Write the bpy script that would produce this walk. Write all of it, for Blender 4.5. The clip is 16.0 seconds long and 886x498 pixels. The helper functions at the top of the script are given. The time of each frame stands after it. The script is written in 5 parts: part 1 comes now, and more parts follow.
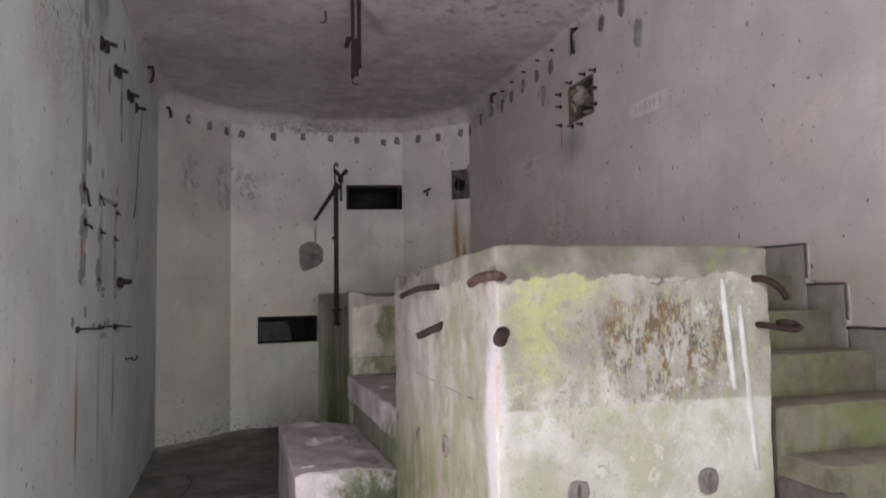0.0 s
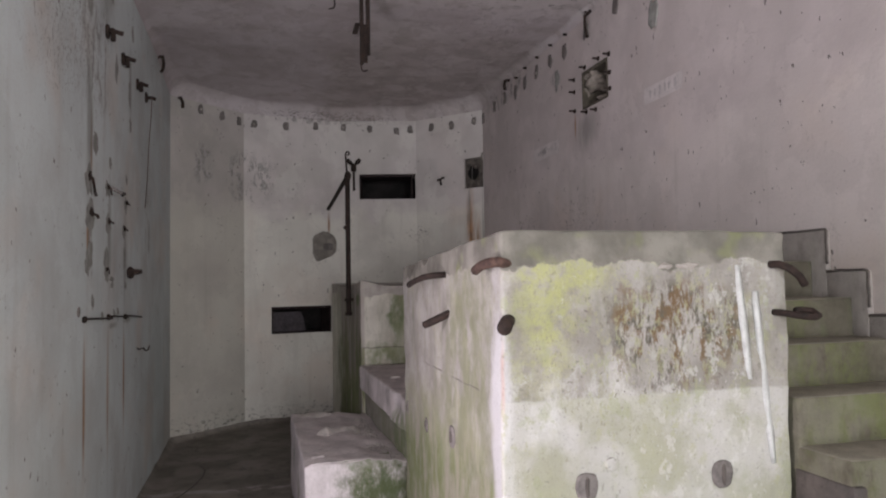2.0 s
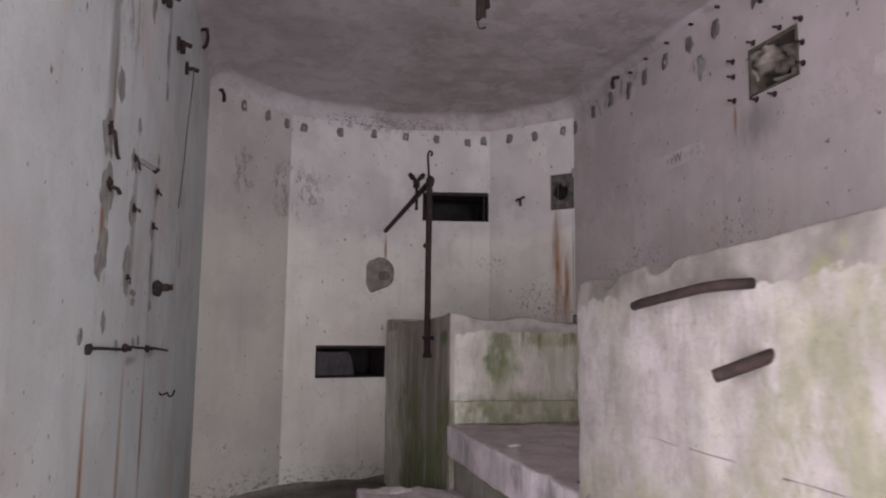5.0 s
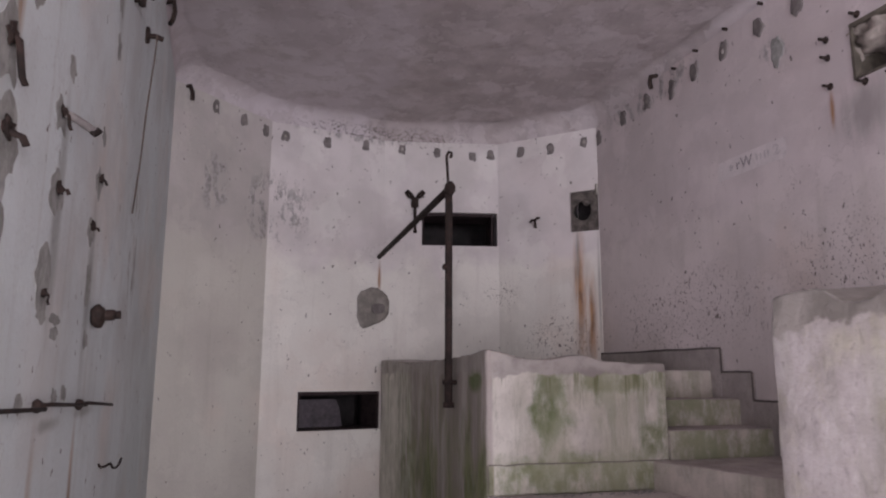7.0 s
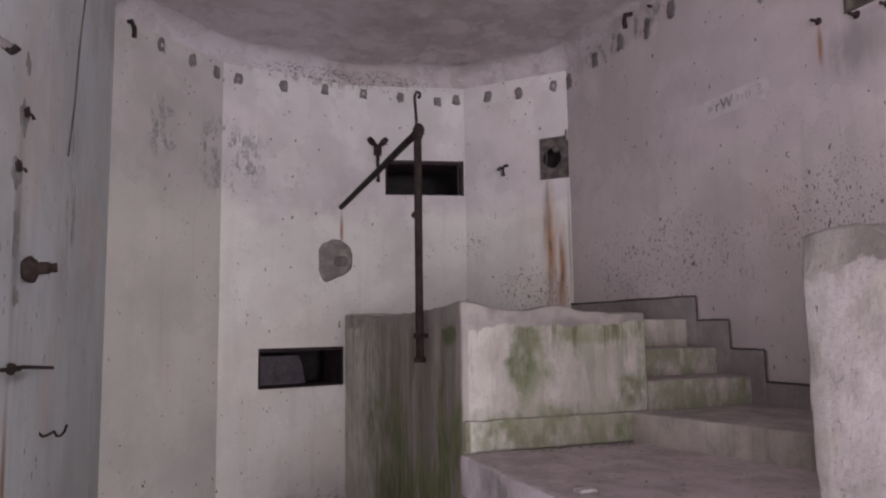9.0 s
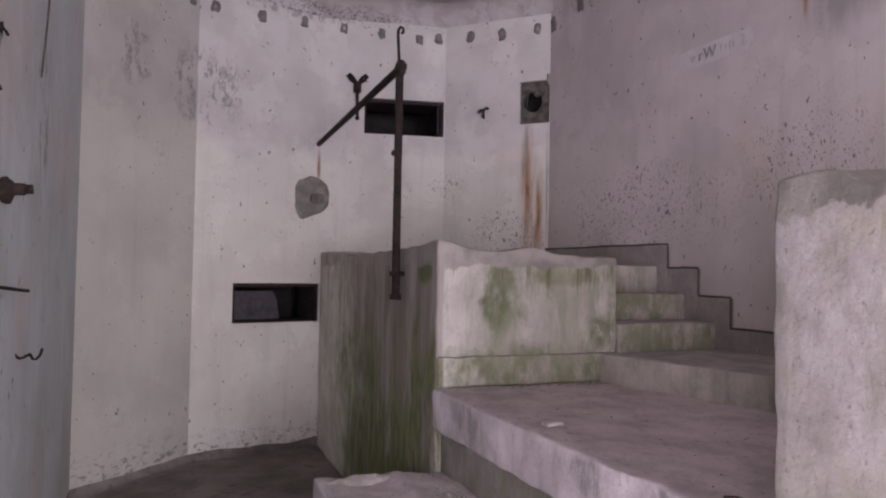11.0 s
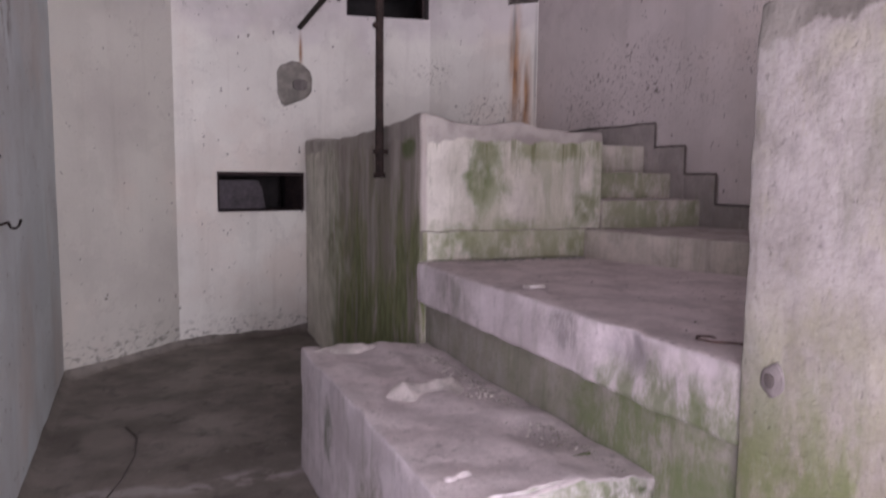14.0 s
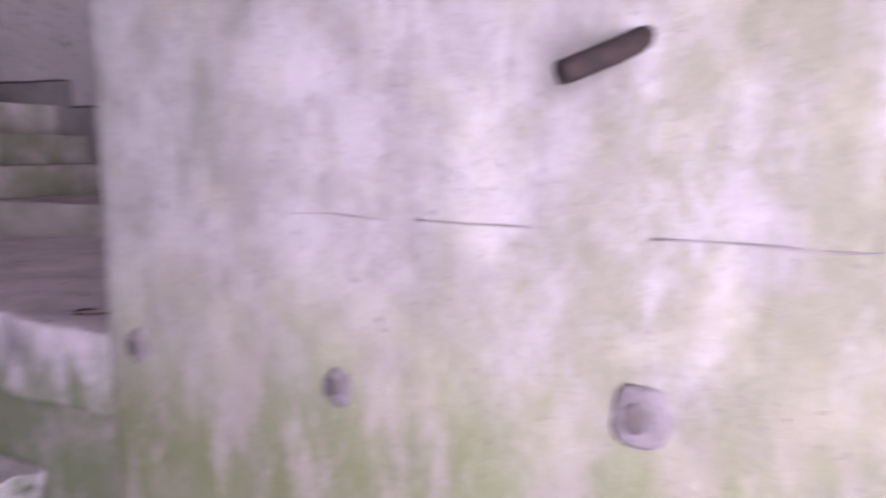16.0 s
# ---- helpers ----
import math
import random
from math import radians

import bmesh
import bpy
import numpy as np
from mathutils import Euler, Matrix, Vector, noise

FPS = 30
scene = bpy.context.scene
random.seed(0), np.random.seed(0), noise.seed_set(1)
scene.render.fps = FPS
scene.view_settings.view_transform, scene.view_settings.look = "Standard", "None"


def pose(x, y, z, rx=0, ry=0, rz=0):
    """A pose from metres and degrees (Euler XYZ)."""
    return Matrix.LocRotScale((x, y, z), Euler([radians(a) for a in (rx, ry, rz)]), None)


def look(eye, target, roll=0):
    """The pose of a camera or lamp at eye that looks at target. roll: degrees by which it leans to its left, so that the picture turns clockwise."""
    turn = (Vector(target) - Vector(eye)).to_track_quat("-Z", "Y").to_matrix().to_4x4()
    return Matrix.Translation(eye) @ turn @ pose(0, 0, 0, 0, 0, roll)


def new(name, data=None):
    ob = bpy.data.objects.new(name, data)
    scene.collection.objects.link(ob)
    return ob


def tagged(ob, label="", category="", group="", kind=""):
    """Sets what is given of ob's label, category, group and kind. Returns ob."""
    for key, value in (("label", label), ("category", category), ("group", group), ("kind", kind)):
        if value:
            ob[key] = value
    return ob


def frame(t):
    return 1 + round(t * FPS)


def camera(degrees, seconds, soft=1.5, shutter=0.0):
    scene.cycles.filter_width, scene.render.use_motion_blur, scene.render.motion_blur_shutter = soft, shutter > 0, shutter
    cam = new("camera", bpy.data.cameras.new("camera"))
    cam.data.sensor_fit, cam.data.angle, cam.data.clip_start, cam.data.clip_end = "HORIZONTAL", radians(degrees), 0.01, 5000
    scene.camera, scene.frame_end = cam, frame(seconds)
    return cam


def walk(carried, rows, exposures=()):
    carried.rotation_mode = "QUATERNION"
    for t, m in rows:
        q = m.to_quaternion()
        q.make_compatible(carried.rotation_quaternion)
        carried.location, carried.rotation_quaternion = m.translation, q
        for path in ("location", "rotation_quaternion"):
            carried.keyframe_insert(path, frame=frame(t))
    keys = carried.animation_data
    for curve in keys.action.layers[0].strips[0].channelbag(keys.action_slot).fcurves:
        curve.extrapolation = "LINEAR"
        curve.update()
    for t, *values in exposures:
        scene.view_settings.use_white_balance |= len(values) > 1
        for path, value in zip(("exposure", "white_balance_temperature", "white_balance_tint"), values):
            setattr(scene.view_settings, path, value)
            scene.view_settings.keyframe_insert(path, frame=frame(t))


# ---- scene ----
cam = camera(64.1, 16.0, soft=2.1, shutter=0.5)
PATH = [
    (0, (-0.886, -2.363, 1.662), (-0.325, -0.447, 1.785), -0.8),
    (0.5, (-0.877, -2.352, 1.663), (-0.335, -0.43, 1.781), -1.5),
    (1, (-0.868, -2.348, 1.662), (-0.338, -0.422, 1.768), -1.4),
    (1.5, (-0.861, -2.347, 1.659), (-0.328, -0.421, 1.754), -1.4),
    (2, (-0.814, -2.305, 1.65), (-0.302, -0.374, 1.747), -1.0),
    (2.5, (-0.822, -2.24, 1.623), (-0.209, -0.338, 1.708), -0.0),
    (3, (-0.946, -2.032, 1.565), (-0.392, -0.112, 1.494), -2.3),
    (3.5, (-1.013, -1.762, 1.556), (-0.481, 0.166, 1.582), -1.1),
    (4, (-1.05, -1.37, 1.586), (-0.551, 0.554, 1.808), 0.6),
    (4.2, (-1.073, -1.241, 1.578), (-0.607, 0.691, 1.804), 1.0),
    (6.5, (-1.212, 0.237, 1.561), (-0.679, 2.144, 1.846), -0.3),
    (7, (-1.24, 0.433, 1.568), (-0.67, 2.319, 1.91), 0.2),
    (7.5, (-1.202, 0.59, 1.567), (-0.623, 2.482, 1.859), -0.3),
    (8, (-1.223, 0.664, 1.564), (-0.555, 2.534, 1.8), -1.3),
    (8.5, (-1.23, 0.694, 1.569), (-0.549, 2.561, 1.8), -1.1),
    (11, (-1.263, 0.68, 1.535), (-0.502, 2.528, 1.593), 1.0),
    (11.5, (-1.262, 0.693, 1.529), (-0.485, 2.536, 1.563), 1.1),
    (12, (-1.258, 0.693, 1.523), (-0.471, 2.531, 1.535), 1.0),
    (12.5, (-1.243, 0.701, 1.503), (-0.44, 2.533, 1.506), 0.8),
    (13, (-1.233, 0.7, 1.477), (-0.414, 2.524, 1.48), 0.7),
    (13.5, (-1.225, 0.698, 1.417), (-0.397, 2.518, 1.376), 1.0),
    (14, (-1.217, 0.681, 1.367), (-0.434, 2.51, 1.163), 0.6),
    (14.5, (-1.187, 0.668, 1.332), (-0.424, 2.49, 1.019), -0.8),
    (15, (-1.144, 0.633, 1.321), (-0.333, 2.432, 0.995), -1.4),
    (15.2, (-1.151, 0.622, 1.326), (-0.247, 2.378, 1.014), -1.2),
    (15.5, (-1.073, 0.592, 1.32), (0.135, 2.16, 1.037), -0.4),
    (15.6, (-1.06, 0.593, 1.335), (0.256, 2.072, 1.051), 0.1),
    (15.8, (-1.027, 0.585, 1.336), (0.588, 1.733, 1.065), 0.9),
    (16, (-1.003, 0.556, 1.361), (0.781, 1.415, 1.08), 0.9),
]
EXPOSURES = [(0.0, -0.45, 6600, 19), (2.4, -0.47, 6600, 19), (3.1, -0.58, 6550, 19), (4.0, -0.36, 6500, 21), (6.5, 0.26, 6430, 30), (8.0, 0.19, 6430, 30), (11.0, 0.3, 6390, 33), (13.0, 0.4, 6350, 33), (15.0, 0.55, 6180, 36), (15.6, 0.58, 5980, 42), (16.0, 0.46, 5850, 45)]
walk(cam, [(t, look(eye, target, roll)) for t, eye, target, roll in PATH], EXPOSURES)


# ---- light ----
world = bpy.data.worlds.new("sky")
scene.world = world
world.use_nodes = True
wn = world.node_tree
sky = wn.nodes.new("ShaderNodeTexSky")
sky.sky_type, sky.sun_disc = "NISHITA", False
sky.sun_elevation, sky.sun_rotation = radians(35), radians(150)
wn.links.new(sky.outputs[0], wn.nodes["Background"].inputs[0])
wn.nodes["Background"].inputs[1].default_value = 0.12


def area_light(name, eye, target, width, height, power, colour):
    data = bpy.data.lights.new(name, "AREA")
    data.shape, data.size, data.size_y = "RECTANGLE", width, height
    data.energy, data.color = power, colour
    ob = new(name, data)
    ob.matrix_world = look(eye, target)
    return ob


area_light("doorway_daylight", (-0.1, -7.2, 1.5), (-0.1, 0, 1.7), 2.9, 2.8, 520, (0.93, 1.0, 0.98))
# fill lamp added in an unseen side opening to brighten pier and bench
area_light("added_side_fill", (-1.9, -0.23, 1.1), (0.15, 1.5, 1.05), 0.8, 1.9, 84, (1.0, 0.95, 1.0))


# ---- materials ----
class Nodes:
    """Short hand for building a node material."""

    def __init__(self, name, rough=0.85, metal=0.0):
        self.mat = bpy.data.materials.new(name)
        self.mat.use_nodes = True
        self.tree = self.mat.node_tree
        self.bsdf = self.tree.nodes["Principled BSDF"]
        self.bsdf.inputs["Roughness"].default_value = rough
        self.bsdf.inputs["Metallic"].default_value = metal
        self.bsdf.inputs["Specular IOR Level"].default_value = 0.3
        self.pos = self.add("ShaderNodeNewGeometry").outputs["Position"]

    def add(self, kind, **props):
        n = self.tree.nodes.new(kind)
        if "operation" in props:
            n.operation = props["operation"]
        if "use_clamp" in props:
            n.use_clamp = props["use_clamp"]
        if "data_type" in props:
            n.data_type = props["data_type"]
        if "interpolation_type" in props:
            n.interpolation_type = props["interpolation_type"]
        return n

    def put(self, socket, value):
        if isinstance(value, bpy.types.NodeSocket):
            self.tree.links.new(value, socket)
        else:
            if socket.type == "RGBA" and len(value) == 3:
                value = (*value, 1)
            socket.default_value = value

    def maths(self, op, a, b=0.0, clamp=False):
        n = self.add("ShaderNodeMath", operation=op, use_clamp=clamp)
        self.put(n.inputs[0], a)
        self.put(n.inputs[1], b)
        return n.outputs[0]

    def noise(self, scale, detail=4.0, stretch=(1, 1, 1), rough=0.55, shift=0.0):
        m = self.add("ShaderNodeMapping")
        self.put(m.inputs[0], self.pos)
        m.inputs["Scale"].default_value = stretch
        m.inputs["Location"].default_value = (shift, shift * 1.7, shift * 0.6)
        n = self.add("ShaderNodeTexNoise")
        self.put(n.inputs["Vector"], m.outputs[0])
        n.inputs["Scale"].default_value, n.inputs["Detail"].default_value = scale, detail
        n.inputs["Roughness"].default_value = rough
        return n.outputs[0]

    def ramp(self, value, lo, hi, top=1.0):
        n = self.add("ShaderNodeMapRange", interpolation_type="SMOOTHSTEP")
        self.put(n.inputs[0], value)
        n.inputs[1].default_value, n.inputs[2].default_value = lo, hi
        n.inputs[3].default_value, n.inputs[4].default_value = 0.0, top
        return n.outputs[0]

    def axis(self, i):
        s = self.add("ShaderNodeSeparateXYZ")
        self.put(s.inputs[0], self.pos)
        return s.outputs[i]

    def blob(self, centre, radii, ragged=0.6, scale=8.0, soft=0.25, stretch=(1, 1, 1), top=1.0):
        """A ragged patch round a place of the scene."""
        a = self.add("ShaderNodeVectorMath", operation="SUBTRACT")
        self.put(a.inputs[0], self.pos)
        a.inputs[1].default_value = centre
        b = self.add("ShaderNodeVectorMath", operation="DIVIDE")
        self.put(b.inputs[0], a.outputs[0])
        b.inputs[1].default_value = radii
        c = self.add("ShaderNodeVectorMath", operation="LENGTH")
        self.put(c.inputs[0], b.outputs[0])
        n = self.maths("MULTIPLY", self.maths("SUBTRACT", self.noise(scale, 5, stretch, 0.65, centre[1]), 0.5), ragged * 2)
        d = self.maths("ADD", c.outputs["Value"], n)
        return self.ramp(d, 1.0, 1.0 - soft, top)

    def mix(self, fac, a, b):
        n = self.add("ShaderNodeMix", data_type="RGBA")
        self.put(n.inputs["Factor"], fac)
        self.put(n.inputs["A"], a)
        self.put(n.inputs["B"], b)
        return n.outputs["Result"]

    def done(self, colour, height=None, strength=0.3, distance=0.01, rough=None):
        self.put(self.bsdf.inputs["Base Color"], colour)
        if height is not None:
            b = self.add("ShaderNodeBump")
            b.inputs["Strength"].default_value, b.inputs["Distance"].default_value = strength, distance
            self.put(b.inputs["Height"], height)
            self.put(self.bsdf.inputs["Normal"], b.outputs[0])
        if rough is not None:
            self.put(self.bsdf.inputs["Roughness"], rough)
        return self.mat



GREY_SHADOW = (0.36, 0.33, 0.31)


def grime(k, colour, scale=1.4):
    """Broad clouds, vertical runs and fine grain over a colour."""
    colour = k.mix(k.ramp(k.noise(scale, 6, shift=2.0), 0.4, 0.72, 0.45), colour, GREY_SHADOW)
    colour = k.mix(k.ramp(k.noise(9, 4, (1, 1, 0.06), 0.6, 4.0), 0.52, 0.78, 0.3), colour, (0.33, 0.3, 0.26))
    return k.mix(k.ramp(k.noise(70, 3, shift=1.0), 0.5, 0.8, 0.25), colour, (0.3, 0.27, 0.25))


def painted_wall(name, paint, flakes=(), peels=(), rusts=(), smuts=(), upper=None, foot=0.0):
    """Old whitewash: flakes of bare spots, peeled grey patches, rust runs and dark smuts, each a (centre, radii)."""
    k = Nodes(name, 0.8)
    c = grime(k, paint)
    c = k.mix(k.ramp(k.noise(2.3, 5, shift=7.0), 0.5, 0.7, 0.35), c, tuple(v * 1.08 for v in paint))
    c = k.mix(k.ramp(k.noise(1.1, 3, shift=11.0), 0.5, 0.68, 0.35), c, (0.62, 0.5, 0.43))
    if upper:
        level = k.maths("ADD", k.axis(2), k.maths("MULTIPLY", k.maths("SUBTRACT", k.noise(2.2, 5, shift=19.0), 0.5), 0.9))
        c = k.mix(k.ramp(level, 2.5, 2.75, 0.7), c, k.mix(k.ramp(k.noise(3, 6, shift=23.0), 0.35, 0.65), upper, tuple(v * 0.82 for v in upper)))
    # overlapping coats of wash, the older one showing with a thin lip
    coat = k.noise(1.0, 7, (1, 1, 1.2), 0.62, 29.0)
    c = k.mix(k.ramp(coat, 0.5, 0.53, 0.26), c, tuple(v * 0.74 for v in paint))
    second = k.noise(1.9, 6, (1, 1, 0.8), 0.6, 47.0)
    c = k.mix(k.ramp(second, 0.52, 0.58, 0.2), c, tuple(min(0.8, v * 1.13) for v in paint))
    lip = k.ramp(k.maths("ABSOLUTE", k.maths("SUBTRACT", second, 0.55)), 0.006, 0.0, 0.3)
    c = k.mix(k.maths("MULTIPLY", lip, k.ramp(k.noise(4, 3, shift=49.0), 0.45, 0.6)), c, (0.3, 0.26, 0.25))
    dots = k.ramp(k.noise(40, 2.5, (1, 1, 0.6), 0.55, 3.0), 0.63, 0.655)
    fine = k.ramp(k.noise(70, 2, (1, 1, 0.7), 0.5, 13.0), 0.63, 0.66)
    few = k.ramp(k.noise(27, 2, (1, 1, 0.7), 0.5, 9.0), 0.712, 0.735, 0.85)
    height = k.maths("ADD", k.noise(6, 5), k.maths("MULTIPLY", k.noise(45, 4), 0.25))
    height = k.maths("SUBTRACT", height, k.maths("MULTIPLY", k.ramp(second, 0.56, 0.54), 0.12))
    c = k.mix(few, c, (0.12, 0.1, 0.09))
    for centre, radii in flakes:
        m = k.maths("MULTIPLY", k.maths("MAXIMUM", dots, fine), k.blob(centre, radii, 0.5, 3.0, 0.7))
        c = k.mix(k.maths("MULTIPLY", m, 0.85), c, (0.13, 0.105, 0.095))
        height = k.maths("SUBTRACT", height, k.maths("MULTIPLY", m, 0.6))
    for centre, radii in peels:
        m = k.maths("MULTIPLY", k.ramp(k.noise(10, 7, (1, 1, 0.45), 0.75, 5.0), 0.51, 0.55), k.blob(centre, radii, 0.5, 4.0, 0.5))
        c = k.mix(k.maths("MULTIPLY", m, 0.75), c, k.mix(k.ramp(k.noise(30, 3, shift=6.0), 0.4, 0.6), (0.2, 0.19, 0.18), (0.36, 0.345, 0.33)))
        height = k.maths("SUBTRACT", height, k.maths("MULTIPLY", m, 0.5))
    for centre, radii in rusts:
        run = k.maths("MULTIPLY", k.blob(centre, radii, 0.45, 7.0, 0.9, (1, 1, 0.2), 0.95), k.ramp(k.noise(26, 4, (1, 1, 0.04), 0.6, centre[2]), 0.3, 0.52))
        c = k.mix(run, c, k.mix(k.ramp(k.noise(15, 3, (1, 1, 0.3), shift=4.0), 0.4, 0.6), (0.4, 0.2, 0.09), (0.22, 0.11, 0.055)))
    for centre, radii in smuts:
        c = k.mix(k.blob(centre, radii, 0.6, 9.0, 0.9, (1, 1, 0.25), 0.6), c, (0.19, 0.18, 0.165))
    if foot:
        # chips knocked out of the wash along the floor
        chips = k.maths("MULTIPLY", k.ramp(k.noise(16, 5, (1, 1, 1.8), 0.7, 57.0), 0.54, 0.58), k.ramp(k.axis(2), foot, 0.02))
        c = k.mix(k.maths("MULTIPLY", chips, 0.8), c, (0.17, 0.16, 0.14))
    return k.done(c, height, 0.35, 0.014)


def concrete(name, light, dark, moss=(), grain=40.0, scale=3.0, runs=0.0, tread=None, extra=None, strength=0.5):
    """Weathered concrete; moss: (centre, radii, colour, amount); runs: how much green runs down it; tread: colour of level faces."""
    k = Nodes(name, 0.9)
    c = k.mix(k.ramp(k.noise(scale, 7, rough=0.65), 0.35, 0.66), dark, light)
    c = k.mix(k.ramp(k.noise(scale * 4, 6, (1, 1, 0.5), 0.7, 6.0), 0.5, 0.72, 0.45), c, tuple(v * 0.62 for v in dark))
    if runs:
        m = k.ramp(k.noise(10, 5, (1, 1, 0.12), 0.65, 8.0), 0.5, 0.66, runs)
        c = k.mix(k.maths("MULTIPLY", m, k.ramp(k.noise(2.2, 3, shift=13.0), 0.36, 0.56)), c, (0.11, 0.15, 0.055))
        c = k.mix(k.ramp(k.noise(14, 4, (1, 1, 0.07), 0.6, 15.0), 0.56, 0.72, runs * 0.7), c, (0.11, 0.1, 0.08))
    for i, (centre, radii, colour, amount) in enumerate(moss):
        m = k.maths("MULTIPLY", k.blob(centre, radii, 0.6, 9.0, 0.6), k.ramp(k.noise(9, 6, (1, 1, 0.5), 0.72, 37.0 + i * 3.7), 0.34, 0.58))
        c = k.mix(k.maths("MULTIPLY", m, amount), c, colour)
    if extra:
        c = extra(k, c)
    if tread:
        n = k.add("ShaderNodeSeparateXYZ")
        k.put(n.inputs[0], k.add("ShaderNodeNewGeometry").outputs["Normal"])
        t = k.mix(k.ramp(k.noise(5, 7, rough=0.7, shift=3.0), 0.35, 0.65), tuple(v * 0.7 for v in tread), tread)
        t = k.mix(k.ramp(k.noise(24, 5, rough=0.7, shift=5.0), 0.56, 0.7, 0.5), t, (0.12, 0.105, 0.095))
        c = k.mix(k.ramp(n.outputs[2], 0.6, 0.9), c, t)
    specks = k.ramp(k.noise(grain * 2, 3, shift=1.0), 0.58, 0.75, 0.4)
    c = k.mix(specks, c, tuple(v * 0.5 for v in dark))
    pits = k.ramp(k.noise(52, 3, shift=91.0), 0.65, 0.75, 0.3)
    c = k.mix(k.maths("MULTIPLY", pits, 0.9), c, tuple(v * 0.5 for v in dark))
    h = k.maths("ADD", k.noise(9, 6, rough=0.65), k.maths("MULTIPLY", k.noise(grain, 5, rough=0.7), 0.45))
    h = k.maths("SUBTRACT", h, pits)
    return k.done(c, h, strength, 0.016)


def pier_coat(k, c):
    """The pier: a grey mortar cap, peeled brown runs on its front, yellow lichen."""
    z, y, x = k.axis(2), k.axis(1), k.axis(0)
    c = k.mix(k.ramp(k.noise(11, 8, (1, 1, 0.7), 0.8, 81.0), 0.5, 0.66, 0.55), c, (0.3, 0.285, 0.215))
    c = k.mix(k.ramp(k.noise(6, 7, shift=83.0), 0.54, 0.68, 0.3), c, (0.42, 0.41, 0.29))
    front = k.ramp(y, 0.03, 0.012)
    wob = k.maths("MULTIPLY", k.maths("SUBTRACT", k.noise(7, 5, shift=2.0), 0.5), 0.16)
    peel = k.maths("MULTIPLY", k.ramp(k.noise(19, 7, (1, 1, 0.32), 0.8, 21.0), 0.47, 0.53), k.blob((0.68, 0.0, 1.46), (0.38, 0.6, 0.27), 0.7, 8.0, 0.6))
    peel = k.maths("MULTIPLY", peel, front)
    brown = k.mix(k.ramp(k.noise(14, 3, shift=31.0), 0.42, 0.58), (0.15, 0.09, 0.04), (0.09, 0.08, 0.06))
    lichen = k.maths("ADD", k.blob((0.25, 0.0, 1.68), (0.24, 0.4, 0.11), 0.6, 7.0, 0.6), k.blob((0.14, 0.0, 1.5), (0.17, 0.4, 0.34), 0.8, 6.0, 0.9), True)
    lichen = k.maths("MULTIPLY", lichen, k.ramp(k.noise(16, 7, rough=0.75, shift=25.0), 0.32, 0.6))
    c = k.mix(k.maths("MULTIPLY", lichen, k.maths("MULTIPLY", front, 0.8)), c, (0.44, 0.45, 0.19))
    white = k.maths("MULTIPLY", k.ramp(k.noise(5, 6, (1, 1, 0.6), 0.7, 27.0), 0.46, 0.62), k.blob((0.3, 0.0, 1.2), (0.5, 0.4, 0.28), 0.7, 4.0, 0.9, top=0.8))
    c = k.mix(white, c, (0.66, 0.65, 0.645))
    c = k.mix(k.maths("MULTIPLY", peel, 0.9), c, brown)
    low = k.ramp(z, 1.25, 0.9, 0.35)
    c = k.mix(k.maths("MULTIPLY", low, k.ramp(k.noise(3.5, 4, shift=41.0), 0.42, 0.6)), c, (0.36, 0.38, 0.17))
    c = k.mix(k.maths("MULTIPLY", k.ramp(z, 0.98, 0.6, 0.7), k.ramp(k.noise(6, 4, shift=44.0), 0.38, 0.56)), c, (0.13, 0.18, 0.06))
    # flank foot: its green growth, darkened further in place of shade
    foot = k.maths("MULTIPLY", k.ramp(k.maths("ADD", z, k.maths("MULTIPLY", wob, 1.5)), 1.2, 0.75, 0.8), k.maths("SUBTRACT", 1.0, front))
    c = k.mix(foot, c, k.mix(k.ramp(k.noise(7, 6, (1, 1, 0.4), 0.7, 73.0), 0.4, 0.6), (0.3, 0.27, 0.225), (0.15, 0.175, 0.075)))
    pocks = k.maths("MULTIPLY", k.ramp(k.noise(58, 3, (1, 1, 0.7), 0.6, 75.0), 0.62, 0.66), k.blob((0.6, 0.0, 1.35), (0.65, 0.06, 0.45), 0.6, 4.0, 0.6, top=0.8))
    c = k.mix(pocks, c, (0.16, 0.14, 0.115))
    # pale band down the front corner, front light put into the colour
    corner = k.blob((0.0, 0.04, 1.15), (0.05, 0.13, 0.62), 0.5, 5.0, 0.6, top=0.8)
    c = k.mix(corner, c, (0.58, 0.57, 0.59))
    below = k.ramp(k.maths("ADD", z, k.maths("MULTIPLY", wob, 0.25)), 1.245, 1.23, 0.65)
    c = k.mix(k.maths("MULTIPLY", below, front), c, k.mix(k.ramp(k.noise(5, 6, shift=71.0), 0.38, 0.62), (0.6, 0.59, 0.57), (0.42, 0.42, 0.32)))
    c = k.mix(k.blob((0.0, 0.0, 1.32), (0.016, 0.03, 0.2), 0.4, 9.0, 0.9, (1, 1, 0.2), 0.6), c, (0.42, 0.2, 0.11))
    # small mottles of lichen, grey bloom and lost wash
    for scale, shift, lo, hi, top, tone in ((26, 101.0, 0.54, 0.6, 0.5, (0.4, 0.4, 0.24)), (18, 103.0, 0.55, 0.6, 0.5, (0.62, 0.61, 0.59)), (34, 105.0, 0.58, 0.63, 0.6, (0.27, 0.25, 0.2)), (11, 107.0, 0.56, 0.61, 0.4, (0.33, 0.36, 0.19))):
        spots = k.maths("MULTIPLY", k.ramp(k.noise(scale, 6, (1, 1, 0.7), 0.72, shift), lo, hi, top), k.ramp(k.noise(3.0, 4, shift=shift + 1), 0.4, 0.6))
